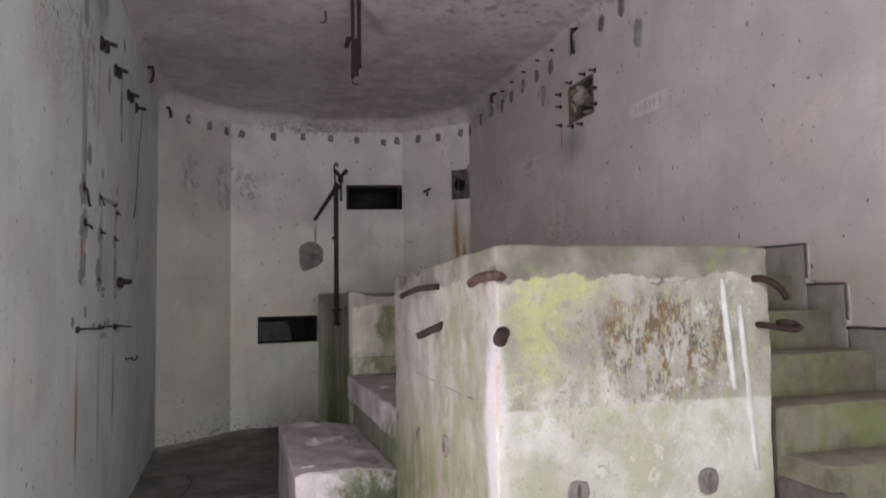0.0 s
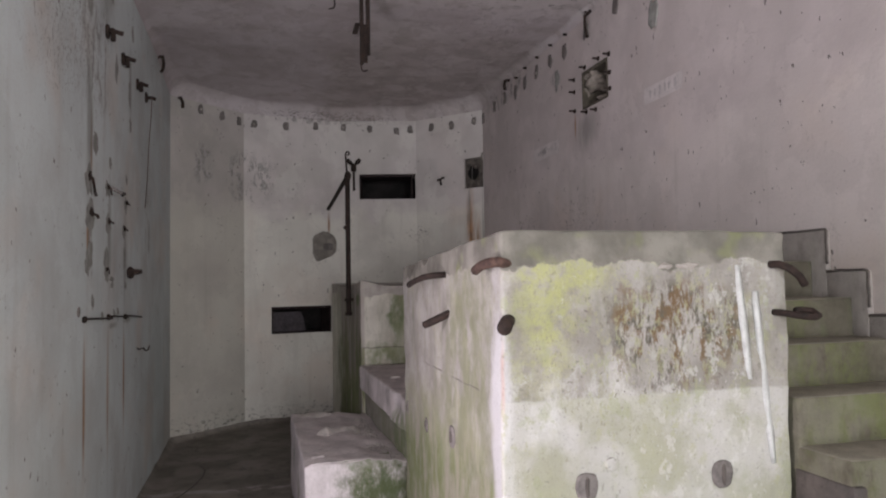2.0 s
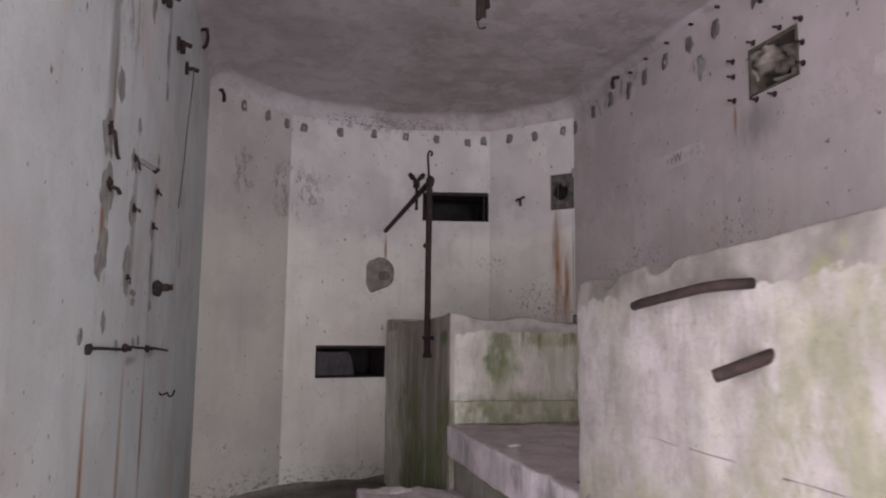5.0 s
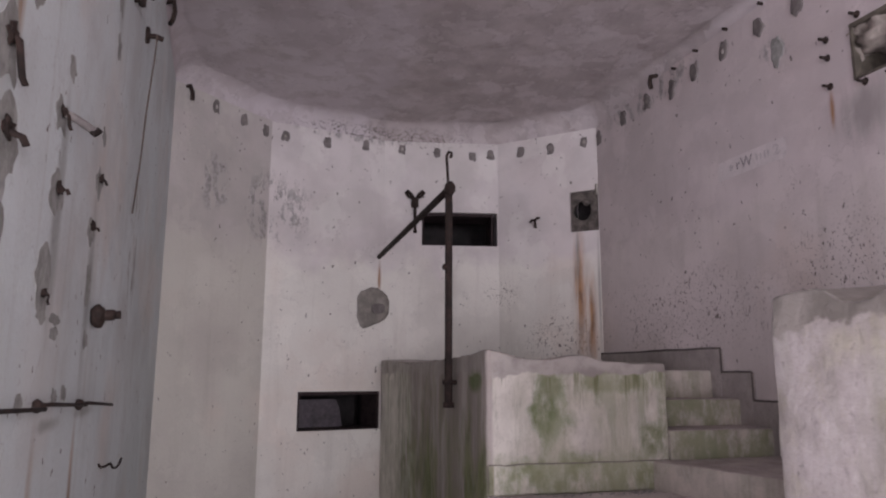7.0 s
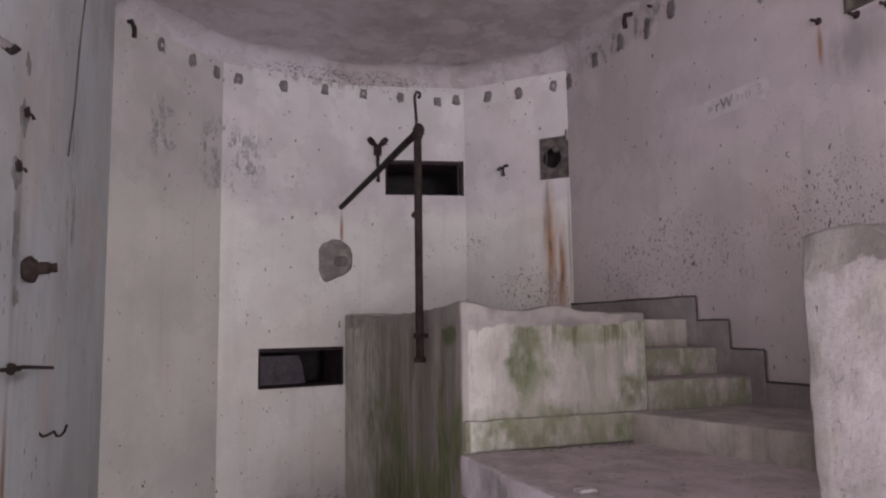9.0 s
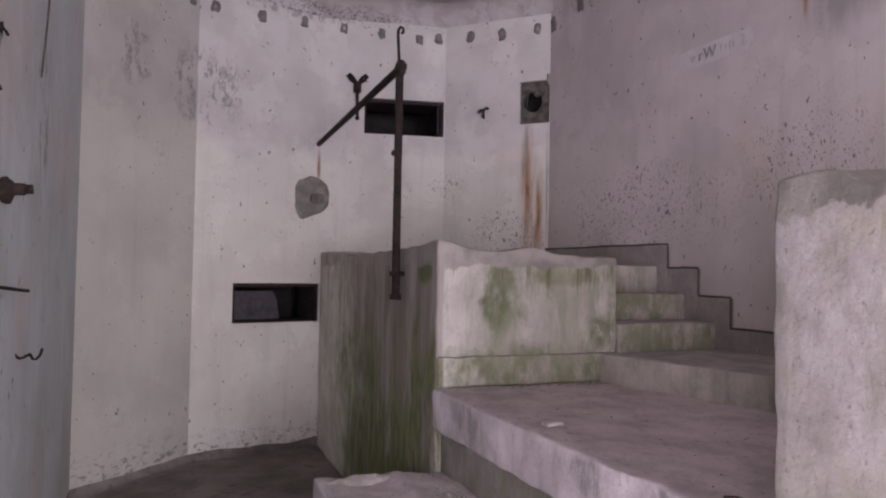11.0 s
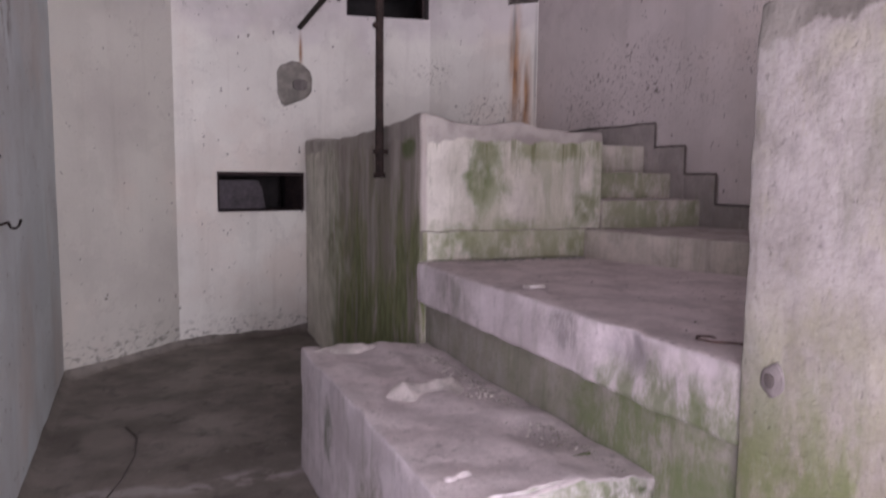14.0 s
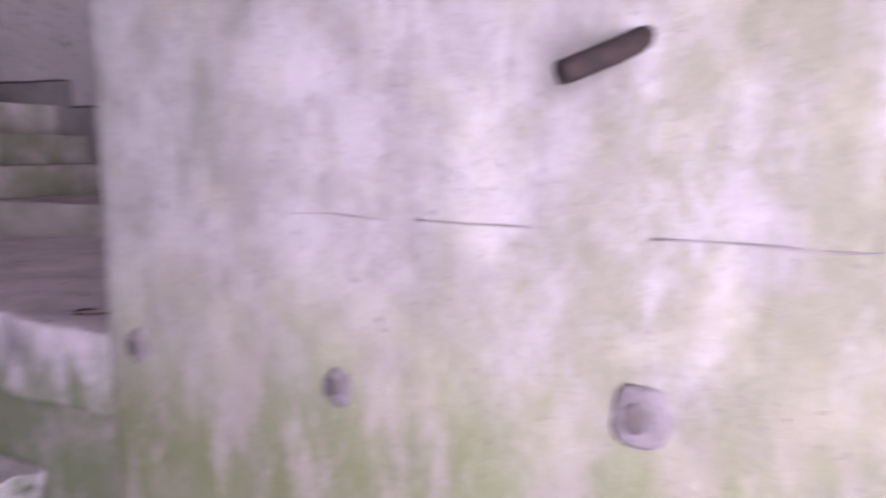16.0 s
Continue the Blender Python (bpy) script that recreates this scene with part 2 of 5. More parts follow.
        c = k.mix(k.maths("MULTIPLY", spots, k.maths("ADD", k.maths("MULTIPLY", front, 0.85), 0.15)), c, tone)
    # the mortar cap with its ragged lower edge
    edge = k.maths("ADD", k.maths("ADD", z, wob), k.maths("MULTIPLY", y, 0.025))
    cap = k.mix(k.ramp(k.noise(6, 6, shift=51.0), 0.35, 0.65), (0.155, 0.145, 0.125), (0.27, 0.255, 0.225))
    cap = k.mix(k.ramp(k.noise(4, 3, shift=53.0), 0.56, 0.68, 0.5), cap, (0.25, 0.28, 0.11))
    return k.mix(k.ramp(edge, 1.705, 1.715), c, cap)


def parapet_coat(k, c):
    """The parapet: brown-grey flank with algae in broad runs, paler front with a yellow-green cast, mortar top."""
    x, z, y = k.axis(0), k.axis(2), k.axis(1)
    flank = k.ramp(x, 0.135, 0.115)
    # the front: a faint algae cast, dark drips under the mortar, a green seam at its far edge
    cast = k.ramp(k.noise(3.5, 5, (1, 1, 0.6), 0.6, 43.0), 0.4, 0.62, 0.55)
    c = k.mix(k.maths("MULTIPLY", cast, k.ramp(x, 0.2, 0.4)), c, (0.43, 0.44, 0.32))
    drips = k.maths("MULTIPLY", k.ramp(k.noise(24, 4, (1, 1, 0.06), 0.6, 46.0), 0.5, 0.62), k.ramp(k.maths("ADD", z, k.maths("MULTIPLY", k.noise(9, 3, (1, 1, 0.1), shift=48.0), 0.3)), 1.5, 1.72, 0.75))
    c = k.mix(drips, c, (0.15, 0.17, 0.08))
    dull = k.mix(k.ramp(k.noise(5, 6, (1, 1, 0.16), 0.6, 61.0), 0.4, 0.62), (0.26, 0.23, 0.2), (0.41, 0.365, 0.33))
    low = k.maths("ADD", z, k.maths("MULTIPLY", k.maths("SUBTRACT", k.noise(3.2, 6, (1, 1, 0.3), 0.65, 63.0), 0.5), 2.6))
    green = k.maths("MULTIPLY", k.ramp(low, 1.35, 0.75, 0.9), k.ramp(k.noise(8, 7, (1, 1, 0.2), 0.7, 66.0), 0.36, 0.5))
    dull = k.mix(green, dull, k.mix(k.ramp(k.noise(20, 5, (1, 1, 0.3), shift=68.0), 0.4, 0.6), (0.125, 0.15, 0.055), (0.2, 0.225, 0.095)))
    bare = k.ramp(k.noise(15, 3, (1, 1, 0.03), 0.5, 69.0), 0.6, 0.66, 0.3)
    dull = k.mix(bare, dull, (0.3, 0.265, 0.24))
    dark = k.maths("MULTIPLY", k.ramp(k.noise(30, 4, (1, 1, 0.05), 0.6, 72.0), 0.56, 0.66), k.ramp(k.noise(3, 3, shift=74.0), 0.44, 0.58, 0.5))
    dull = k.mix(dark, dull, (0.12, 0.11, 0.09))
    tuft = k.blob((0.1, 4.22, 1.52), (0.2, 0.13, 0.09), 0.6, 12.0, 0.6, (1, 1, 0.4), 0.8)
    dull = k.mix(tuft, dull, (0.09, 0.13, 0.035))
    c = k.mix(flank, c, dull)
    # a worn pale arris
    c = k.mix(k.blob((0.11, 4.04, 1.2), (0.03, 0.03, 0.5), 0.6, 7.0, 0.6, top=0.5), c, (0.5, 0.46, 0.43))
    wob = k.maths("MULTIPLY", k.maths("SUBTRACT", k.noise(6, 4, shift=65.0), 0.5), 0.14)
    return k.mix(k.maths("MULTIPLY", k.ramp(k.maths("ADD", z, wob), 1.545, 1.565), k.maths("SUBTRACT", 1.0, k.maths("MULTIPLY", flank, 0.6))), c, k.mix(k.ramp(k.noise(7, 6, shift=67.0), 0.38, 0.62), (0.3, 0.275, 0.25), (0.43, 0.4, 0.365)))


# left wall's wash, with the daylight's cool tint put into its colour
LIME = (0.63, 0.685, 0.69)
LEFT_WALL = painted_wall("whitewash_left", LIME, peels=[((-1.73, 2.15, 1.85), (0.3, 0.12, 0.25)), ((-1.73, 4.35, 2.2), (0.3, 0.2, 0.5)), ((-1.73, 2.3, 3.1), (0.3, 0.5, 0.5))],
    flakes=[((-1.73, 1.6, 3.3), (0.4, 1.4, 0.9))],
    rusts=[((-1.732, 2.08, 1.95), (0.3, 0.07, 0.2)), ((-1.732, 2.15, 2.5), (0.3, 0.05, 0.3)), ((-1.732, 2.0, 1.0), (0.3, 0.05, 0.5)), ((-1.732, 2.65, 1.0), (0.3, 0.05, 0.5)), ((-1.732, 3.22, 1.0), (0.3, 0.05, 0.5))],
    smuts=[((-1.732, 2.1, 2.6), (0.3, 0.12, 0.7)), ((-1.732, 2.68, 2.0), (0.3, 0.09, 0.5)), ((-1.732, 3.25, 1.9), (0.3, 0.09, 0.5)),
           ((-1.732, 3.35, 1.42), (0.3, 0.25, 0.03)), ((-1.732, 2.8, 1.41), (0.3, 0.2, 0.03)), ((-1.732, 3.45, 3.2), (0.3, 0.1, 0.35)), ((-1.732, 2.5, 3.6), (0.3, 0.4, 0.3))])
# first back facet, set darker and beiger than its neighbours
SIDE_FACET = painted_wall("facet_whitewash", (0.55, 0.53, 0.475), upper=(0.5, 0.46, 0.45), peels=[((-0.98, 6.75, 3.0), (0.3, 0.3, 0.42)), ((-1.4, 6.36, 3.1), (0.16, 0.2, 0.3))], foot=0.3)
BACK_WALL = painted_wall("whitewash_back", (0.73, 0.71, 0.655), upper=(0.6, 0.55, 0.555), flakes=[((1.7, 6.4, 1.85), (0.4, 0.5, 0.35)), ((1.3, 6.8, 2.3), (0.25, 0.3, 0.2)), ((0.6, 6.9, 3.85), (1.4, 0.4, 0.12))],
    peels=[((-0.9, 6.75, 3.0), (0.45, 0.4, 0.4)), ((-1.35, 6.4, 3.15), (0.3, 0.3, 0.4)), ((-0.2, 6.95, 3.84), (1.0, 0.4, 0.1))],
    rusts=[((1.80, 6.18, 2.28), (0.06, 0.3, 0.9)), ((1.86, 6.12, 2.05), (0.06, 0.3, 0.7)), ((0.112, 7.02, 2.45), (0.03, 0.3, 0.22))], foot=0.22,
    smuts=[((1.795, 6.185, 2.6), (0.018, 0.3, 0.4)), ((1.93, 6.06, 2.3), (0.015, 0.3, 0.7))])
RIGHT_WALL = painted_wall("whitewash_right", (0.64, 0.58, 0.565), upper=(0.6, 0.535, 0.535), flakes=[((1.942, 4.9, 1.98), (0.4, 1.3, 0.45)), ((1.942, 3.4, 2.15), (0.4, 0.6, 0.38))],
    peels=[((1.942, 5.2, 3.8), (0.3, 0.9, 0.14)), ((1.942, 3.8, 3.55), (0.3, 0.14, 0.12))],
    rusts=[((1.942, 3.42, 3.02), (0.3, 0.03, 0.16)), ((1.942, 2.1, 3.55), (0.3, 0.05, 0.14))],
    smuts=[((1.942, 3.2, 2.95), (0.3, 0.3, 0.25)), ((1.942, 2.1, 3.5), (0.3, 0.06, 0.12))])


def ceiling_coat(name="ceiling_plaster", crust=False):
    """Lilac-grey plaster in flaking coats, browner over one half; crust: a speckled dirty band along the edge."""
    k = Nodes(name, 0.85)
    c = k.mix(k.ramp(k.noise(1.6, 6, rough=0.6), 0.35, 0.65), (0.47, 0.42, 0.43), (0.58, 0.53, 0.55))
    wob = k.maths("MULTIPLY", k.maths("SUBTRACT", k.noise(2.0, 6, shift=33.0), 0.5), 0.9)
    brown = k.maths("MULTIPLY", k.ramp(k.maths("ADD", k.axis(0), wob), -0.08, 0.1), k.ramp(k.axis(1), 3.6, 4.2))
    c = k.mix(k.maths("MULTIPLY", brown, 0.75), c, k.mix(k.ramp(k.noise(3.2, 6, shift=35.0), 0.4, 0.6), (0.36, 0.315, 0.3), (0.47, 0.42, 0.41)))
    # paler front part: the edge of a lintel shadow put into the colour
    near = k.maths("ADD", k.axis(1), k.maths("MULTIPLY", k.noise(2.5, 4, shift=17.0), 0.5))
    c = k.mix(k.ramp(near, 3.75, 3.45, 0.75), c, (0.62, 0.57, 0.575))
    c = k.mix(k.ramp(k.noise(4.5, 6, shift=3.0), 0.5, 0.7, 0.4), c, (0.3, 0.25, 0.23))
    height = k.maths("ADD", k.noise(5, 6), k.maths("MULTIPLY", k.noise(30, 5), 0.3))
    for scale, shift, level, tone in ((2.6, 9.0, 0.53, (0.6, 0.555, 0.565)), (4.5, 14.0, 0.56, (0.4, 0.35, 0.35)), (7.0, 21.0, 0.58, (0.56, 0.51, 0.51))):
        coat = k.noise(scale, 6, rough=0.6, shift=shift)
        c = k.mix(k.ramp(coat, level, level + 0.015, 0.4), c, tone)
        rim = k.ramp(k.maths("ABSOLUTE", k.maths("SUBTRACT", coat, level)), 0.008, 0.0, 0.45)
        c = k.mix(k.maths("MULTIPLY", rim, k.ramp(k.noise(6, 3, shift=shift + 1), 0.45, 0.6)), c, (0.24, 0.2, 0.2))
        height = k.maths("SUBTRACT", height, k.ramp(coat, level, level + 0.015, 0.15))
    m = k.maths("MULTIPLY", k.ramp(k.noise(11, 6, rough=0.75, shift=5.0), 0.54, 0.6), k.blob((1.2, 2.3, 3.97), (1.4, 1.6, 0.5), 0.5, 3.0, 0.6))
    c = k.mix(k.maths("MULTIPLY", m, 0.7), c, (0.2, 0.18, 0.18))
    if crust:
        specks = k.maths("MULTIPLY", k.ramp(k.noise(30, 4, (1, 1, 1.6), 0.7, 7.0), 0.52, 0.57), k.blob((0.1, 6.9, 3.8), (1.2, 0.5, 0.16), 0.5, 3.0, 0.5))
        c = k.mix(k.maths("MULTIPLY", specks, 0.85), c, (0.16, 0.14, 0.13))
    return k.done(c, height, 0.5, 0.02)


def floor_coat():
    k = Nodes("floor_concrete", 0.8)
    c = k.mix(k.ramp(k.noise(1.7, 7, rough=0.65), 0.35, 0.65), (0.14, 0.123, 0.105), (0.25, 0.225, 0.2))
    c = k.mix(k.ramp(k.noise(8, 6, rough=0.7, shift=4.0), 0.52, 0.68, 0.6), c, (0.075, 0.066, 0.058))
    line = k.maths("ABSOLUTE", k.maths("SUBTRACT", k.maths("ADD", k.axis(1), k.maths("MULTIPLY", k.noise(3, 4, shift=6.0), 0.3)), 4.14))
    c = k.mix(k.maths("MULTIPLY", k.ramp(line, 0.09, 0.02), k.ramp(k.noise(9, 5, shift=12.0), 0.38, 0.6)), c, (0.36, 0.33, 0.31))
    c = k.mix(k.blob((-1.42, 4.75, 0), (0.16, 0.26, 0.4), 0.4, 6.0, 0.5, top=0.5), c, (0.3, 0.27, 0.24))
    c = k.mix(k.blob((-1.2, 3.6, 0), (0.35, 0.07, 0.4), 0.5, 6.0, 0.5, top=0.7), c, (0.05, 0.045, 0.042))
    c = k.mix(k.ramp(k.noise(40, 3, shift=2.0), 0.62, 0.72, 0.5), c, (0.27, 0.24, 0.21))
    return k.done(c, k.maths("ADD", k.noise(5, 6), k.maths("MULTIPLY", k.noise(40, 5), 0.35)), 0.5, 0.02)


MOSS, DEEP_MOSS = (0.14, 0.18, 0.08), (0.085, 0.11, 0.05)
CEILING, COVE, FLOOR = ceiling_coat(), ceiling_coat("cove_plaster", True), floor_coat()
# flank algae streaks, laid on heavier towards the front in place of shade
PIER = concrete("pier_limewash", (0.42, 0.395, 0.375), (0.29, 0.27, 0.245), [((0.0, 0.5, 1.2), (0.12, 0.55, 0.75), (0.2, 0.21, 0.12), 0.8), ((0.0, 1.1, 0.7), (0.3, 0.8, 0.35), (0.18, 0.22, 0.1), 0.5)], 45, 5.0, 0.22, (0.3, 0.28, 0.25), pier_coat, 0.6)
# parapet front, far stair, landing and bench colours are raised in place of light
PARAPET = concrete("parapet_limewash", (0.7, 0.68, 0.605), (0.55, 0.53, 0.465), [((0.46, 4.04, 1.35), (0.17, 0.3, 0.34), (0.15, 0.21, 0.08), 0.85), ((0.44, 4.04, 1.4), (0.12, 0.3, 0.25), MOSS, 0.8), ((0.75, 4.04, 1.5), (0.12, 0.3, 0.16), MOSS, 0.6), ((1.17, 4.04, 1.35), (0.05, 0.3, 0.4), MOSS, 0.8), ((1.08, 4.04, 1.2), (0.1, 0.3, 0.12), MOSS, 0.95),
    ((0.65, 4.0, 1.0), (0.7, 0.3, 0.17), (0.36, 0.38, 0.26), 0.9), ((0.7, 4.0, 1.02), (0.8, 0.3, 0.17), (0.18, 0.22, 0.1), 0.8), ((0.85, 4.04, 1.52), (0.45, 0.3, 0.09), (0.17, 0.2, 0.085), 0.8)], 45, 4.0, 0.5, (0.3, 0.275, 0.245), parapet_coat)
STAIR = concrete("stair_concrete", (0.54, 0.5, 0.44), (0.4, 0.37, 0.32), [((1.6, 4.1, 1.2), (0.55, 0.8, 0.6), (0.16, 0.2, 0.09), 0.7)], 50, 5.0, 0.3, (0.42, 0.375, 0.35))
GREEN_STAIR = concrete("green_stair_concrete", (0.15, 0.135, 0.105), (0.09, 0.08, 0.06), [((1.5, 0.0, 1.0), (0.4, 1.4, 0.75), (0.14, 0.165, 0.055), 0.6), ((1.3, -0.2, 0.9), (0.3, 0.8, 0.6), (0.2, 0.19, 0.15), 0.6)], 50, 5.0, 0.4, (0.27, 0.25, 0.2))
LANDING = concrete("landing_concrete", (0.72, 0.655, 0.67), (0.53, 0.48, 0.485), [((0.11, 2.36, 0.86), (0.12, 0.13, 0.09), (0.33, 0.3, 0.31), 0.95), ((0.08, 2.2, 0.68), (0.3, 0.42, 0.25), MOSS, 0.8), ((0.1, 2.66, 0.86), (0.1, 0.16, 0.12), (0.24, 0.22, 0.21), 0.8), ((0.1, 3.6, 0.82), (0.1, 0.25, 0.14), (0.26, 0.25, 0.21), 0.7), ((0.08, 1.95, 0.5), (0.3, 0.25, 0.5), MOSS, 0.9)],
    45, 4.0, 0.25, (0.58, 0.515, 0.5))
# base below the slab, darker and greener than the slab itself
LANDING_BASE = concrete("landing_base_concrete", (0.36, 0.335, 0.3), (0.24, 0.23, 0.195), [((0.12, 2.3, 0.5), (0.3, 0.55, 0.5), MOSS, 0.9), ((0.12, 3.1, 0.6), (0.3, 0.8, 0.25), (0.15, 0.17, 0.09), 0.3)], 45, 4.0, 0.4)
BENCH = concrete("bench_concrete", (0.73, 0.67, 0.69), (0.55, 0.5, 0.51), [((-0.03, 2.24, 0.22), (0.4, 0.12, 0.46), (0.11, 0.13, 0.06), 0.95), ((0.0, 2.24, 0.25), (0.36, 0.12, 0.4), DEEP_MOSS, 0.9), ((-0.3, 2.24, 0.0), (0.35, 0.12, 0.2), DEEP_MOSS, 0.9), ((-0.15, 2.3, 0.53), (0.2, 0.12, 0.1), MOSS, 0.7), ((-0.02, 3.26, 0.56), (0.07, 0.08, 0.06), MOSS, 0.9), ((-0.53, 2.9, 0.2), (0.1, 0.25, 0.25), (0.2, 0.2, 0.12), 0.7), ((-0.53, 3.5, 0.3), (0.2, 0.1, 0.2), DEEP_MOSS, 0.7)],
    45, 4.0, 0.3, (0.68, 0.615, 0.605))
SKIRT = concrete("skirt_cement", (0.38, 0.345, 0.325), (0.28, 0.255, 0.24), [], 50, 4.0, 0.15)
EDGE = concrete("skirt_edge", (0.13, 0.11, 0.1), (0.08, 0.07, 0.065), [], 50, 8.0)
BARE = concrete("bare_concrete", (0.32, 0.295, 0.265), (0.2, 0.185, 0.165), [], 45, 9.0)
PLUG = concrete("plug_concrete", (0.24, 0.215, 0.205), (0.14, 0.125, 0.12), [], 60, 14.0)
MORTAR = concrete("white_mortar", (0.6, 0.55, 0.52), (0.32, 0.29, 0.265), [], 50, 8.0)
WHITE_PAINT = concrete("wet_white_paint", (0.6, 0.61, 0.6), (0.48, 0.485, 0.475), [], 60, 9.0, strength=0.15)
WHITE_PAINT.node_tree.nodes["Principled BSDF"].inputs["Roughness"].default_value = 0.3
# near-black stand-in for the shade inside openings
VOID = concrete("shade_black_concrete", (0.035, 0.03, 0.03), (0.02, 0.018, 0.018), [], 40, 4.0)
SCAR = concrete("bare_plaster_scar", (0.37, 0.37, 0.35), (0.24, 0.24, 0.225), [], 60, 16.0, strength=0.3)
SIGN = concrete("faded_sign_paint", (0.69, 0.635, 0.63), (0.6, 0.555, 0.55), [], 60, 6.0)
DEBRIS = concrete("plaster_crumbs", (0.7, 0.67, 0.63), (0.4, 0.36, 0.33), [], 60, 30.0)
INK = concrete("faded_ink", (0.3, 0.27, 0.275), (0.2, 0.18, 0.185), [], 60, 20.0)
PALE_INK = concrete("pale_ink", (0.54, 0.495, 0.5), (0.46, 0.425, 0.43), [], 60, 20.0)


def iron(name, light, dark, rough=0.75, metal=0.35):
    k = Nodes(name, rough, metal)
    c = k.mix(k.ramp(k.noise(30, 5, rough=0.7), 0.38, 0.64), dark, light)
    c = k.mix(k.ramp(k.noise(9, 4, shift=3.0), 0.5, 0.7, 0.6), c, tuple(v * 0.5 for v in dark))
    return k.done(c, k.noise(80, 4, rough=0.7), 0.5, 0.004)


RUST = iron("rusty_iron", (0.042, 0.026, 0.021), (0.02, 0.014, 0.012), 0.85, 0.0)
RED_RUST = iron("red_rust", (0.13, 0.075, 0.06), (0.06, 0.036, 0.03), 0.85, 0.0)
STEEL = iron("rusted_lining_plate", (0.05, 0.032, 0.032), (0.025, 0.017, 0.018), 0.8, 0.0)
WIRE = iron("thin_wire", (0.16, 0.12, 0.1), (0.09, 0.07, 0.06))

# ---- tools for building ----
BASE = {}


def finish(name, bm, material, smooth=True):
    me = bpy.data.meshes.new(name)
    bmesh.ops.recalc_face_normals(bm, faces=bm.faces)
    for f in bm.faces:
        f.smooth = smooth
    bm.to_mesh(me)
    bm.free()
    me.materials.append(material)
    return new(name, me)


def thing(name, base, label, category, group="", kind=""):
    ob = new(name)
    ob.empty_display_size = 0.1
    ob.location = base
    BASE[ob] = Vector(base)
    return tagged(ob, label, category, group, kind)


def part(name, bm, material, parent, label="", smooth=True, kind=""):
    """One mesh, drawn in the room's own coordinates, under a thing or a part."""
    base = BASE[parent]
    bmesh.ops.translate(bm, verts=bm.verts, vec=-base)
    ob = finish(name, bm, material, smooth)
    ob.parent = parent
    BASE[ob] = base
    return tagged(ob, label, kind=kind)


def whole(name, bm, material, base, label, category, group="", smooth=True):
    """A thing that is one mesh."""
    bmesh.ops.translate(bm, verts=bm.verts, vec=-Vector(base))
    ob = finish(name, bm, material, smooth)
    ob.location = base
    BASE[ob] = Vector(base)
    return tagged(ob, label, category, group)


def rough_box(lo, hi, radius=0.015, amp=0.006, step=0.09, shape=None, freq=2.5):
    """A cast block: rounded edges, uneven faces; shape(p) bends it further."""
    bm = bmesh.new()
    lo, hi = Vector(lo), Vector(hi)
    lines = []
    for i in range(3):
        n = max(1, round((hi[i] - lo[i] - 2 * radius) / step))
        inner = [lo[i] + radius + (hi[i] - lo[i] - 2 * radius) * j / n for j in range(n + 1)]
        lines.append([lo[i], lo[i] + radius * 0.4, *inner, hi[i] - radius * 0.4, hi[i]])
    cache = {}

    def vert(i, j, k):
        key = (i, j, k)
        if key not in cache:
            p = Vector((lines[0][i], lines[1][j], lines[2][k]))
            q = Vector([min(max(p[a], lo[a] + radius), hi[a] - radius) for a in range(3)])
            d = p - q
            if d.length > 1e-6:
                p = q + d.normalized() * radius
            if shape:
                p = shape(p)
            p = p + noise.noise_vector(p * freq) * amp * 0.6 + noise.noise_vector(p * freq * 4.3) * amp * 0.55 + noise.noise_vector(p * freq * 11) * amp * 0.4
            cache[key] = bm.verts.new(p)
        return cache[key]

    sizes = [len(v) - 1 for v in lines]
    for axis in range(3):
        u, v = (axis + 1) % 3, (axis + 2) % 3
        for side in (0, sizes[axis]):
            for i in range(sizes[u]):
                for j in range(sizes[v]):
                    loop = []
                    for a, b in ((0, 0), (1, 0), (1, 1), (0, 1)):
                        key = [0, 0, 0]
                        key[axis], key[u], key[v] = side, i + a, j + b
                        loop.append(vert(*key))
                    bm.faces.new(loop)
    return bm


def tube(points, radius, sides=10, bm=None, flat=1.0):
    """A bar bent through points, closed at its ends."""
    bm = bm or bmesh.new()
    pts = [Vector(p) for p in points]
    rings, ref = [], None
    for i, p in enumerate(pts):
        way = (pts[min(i + 1, len(pts) - 1)] - pts[max(i - 1, 0)]).normalized()
        if ref is None:
            ref = way.orthogonal().normalized()
        ref = (ref - way * ref.dot(way)).normalized()
        side = way.cross(ref)
        r = radius * (1 + 0.08 * noise.noise(p * 40))
        rings.append([bm.verts.new(p + (ref * math.cos(a) + side * math.sin(a) * flat) * r) for a in [2 * math.pi * j / sides for j in range(sides)]])
    for a, b in zip(rings, rings[1:]):
        for j in range(sides):
            bm.faces.new((a[j], a[(j + 1) % sides], b[(j + 1) % sides], b[j]))
    bm.faces.new(rings[0])
    bm.faces.new(list(reversed(rings[-1])))
    return bm


def lump(centre, radii, seed=0.0, level=3, amp=0.35, bm=None):
    bm = bm or bmesh.new()
    made = bmesh.ops.create_icosphere(bm, subdivisions=level, radius=1.0)["verts"]
    for v in made:
        n = 1 + amp * noise.noise(v.co * 1.7 + Vector((seed, seed * 2, 0))) + amp * 0.4 * noise.noise(v.co * 5 + Vector((seed, 0, 3)))
        v.co = Vector(centre) + Vector((v.co.x * radii[0] * n, v.co.y * radii[1] * n, v.co.z * radii[2] * n))
    return bm


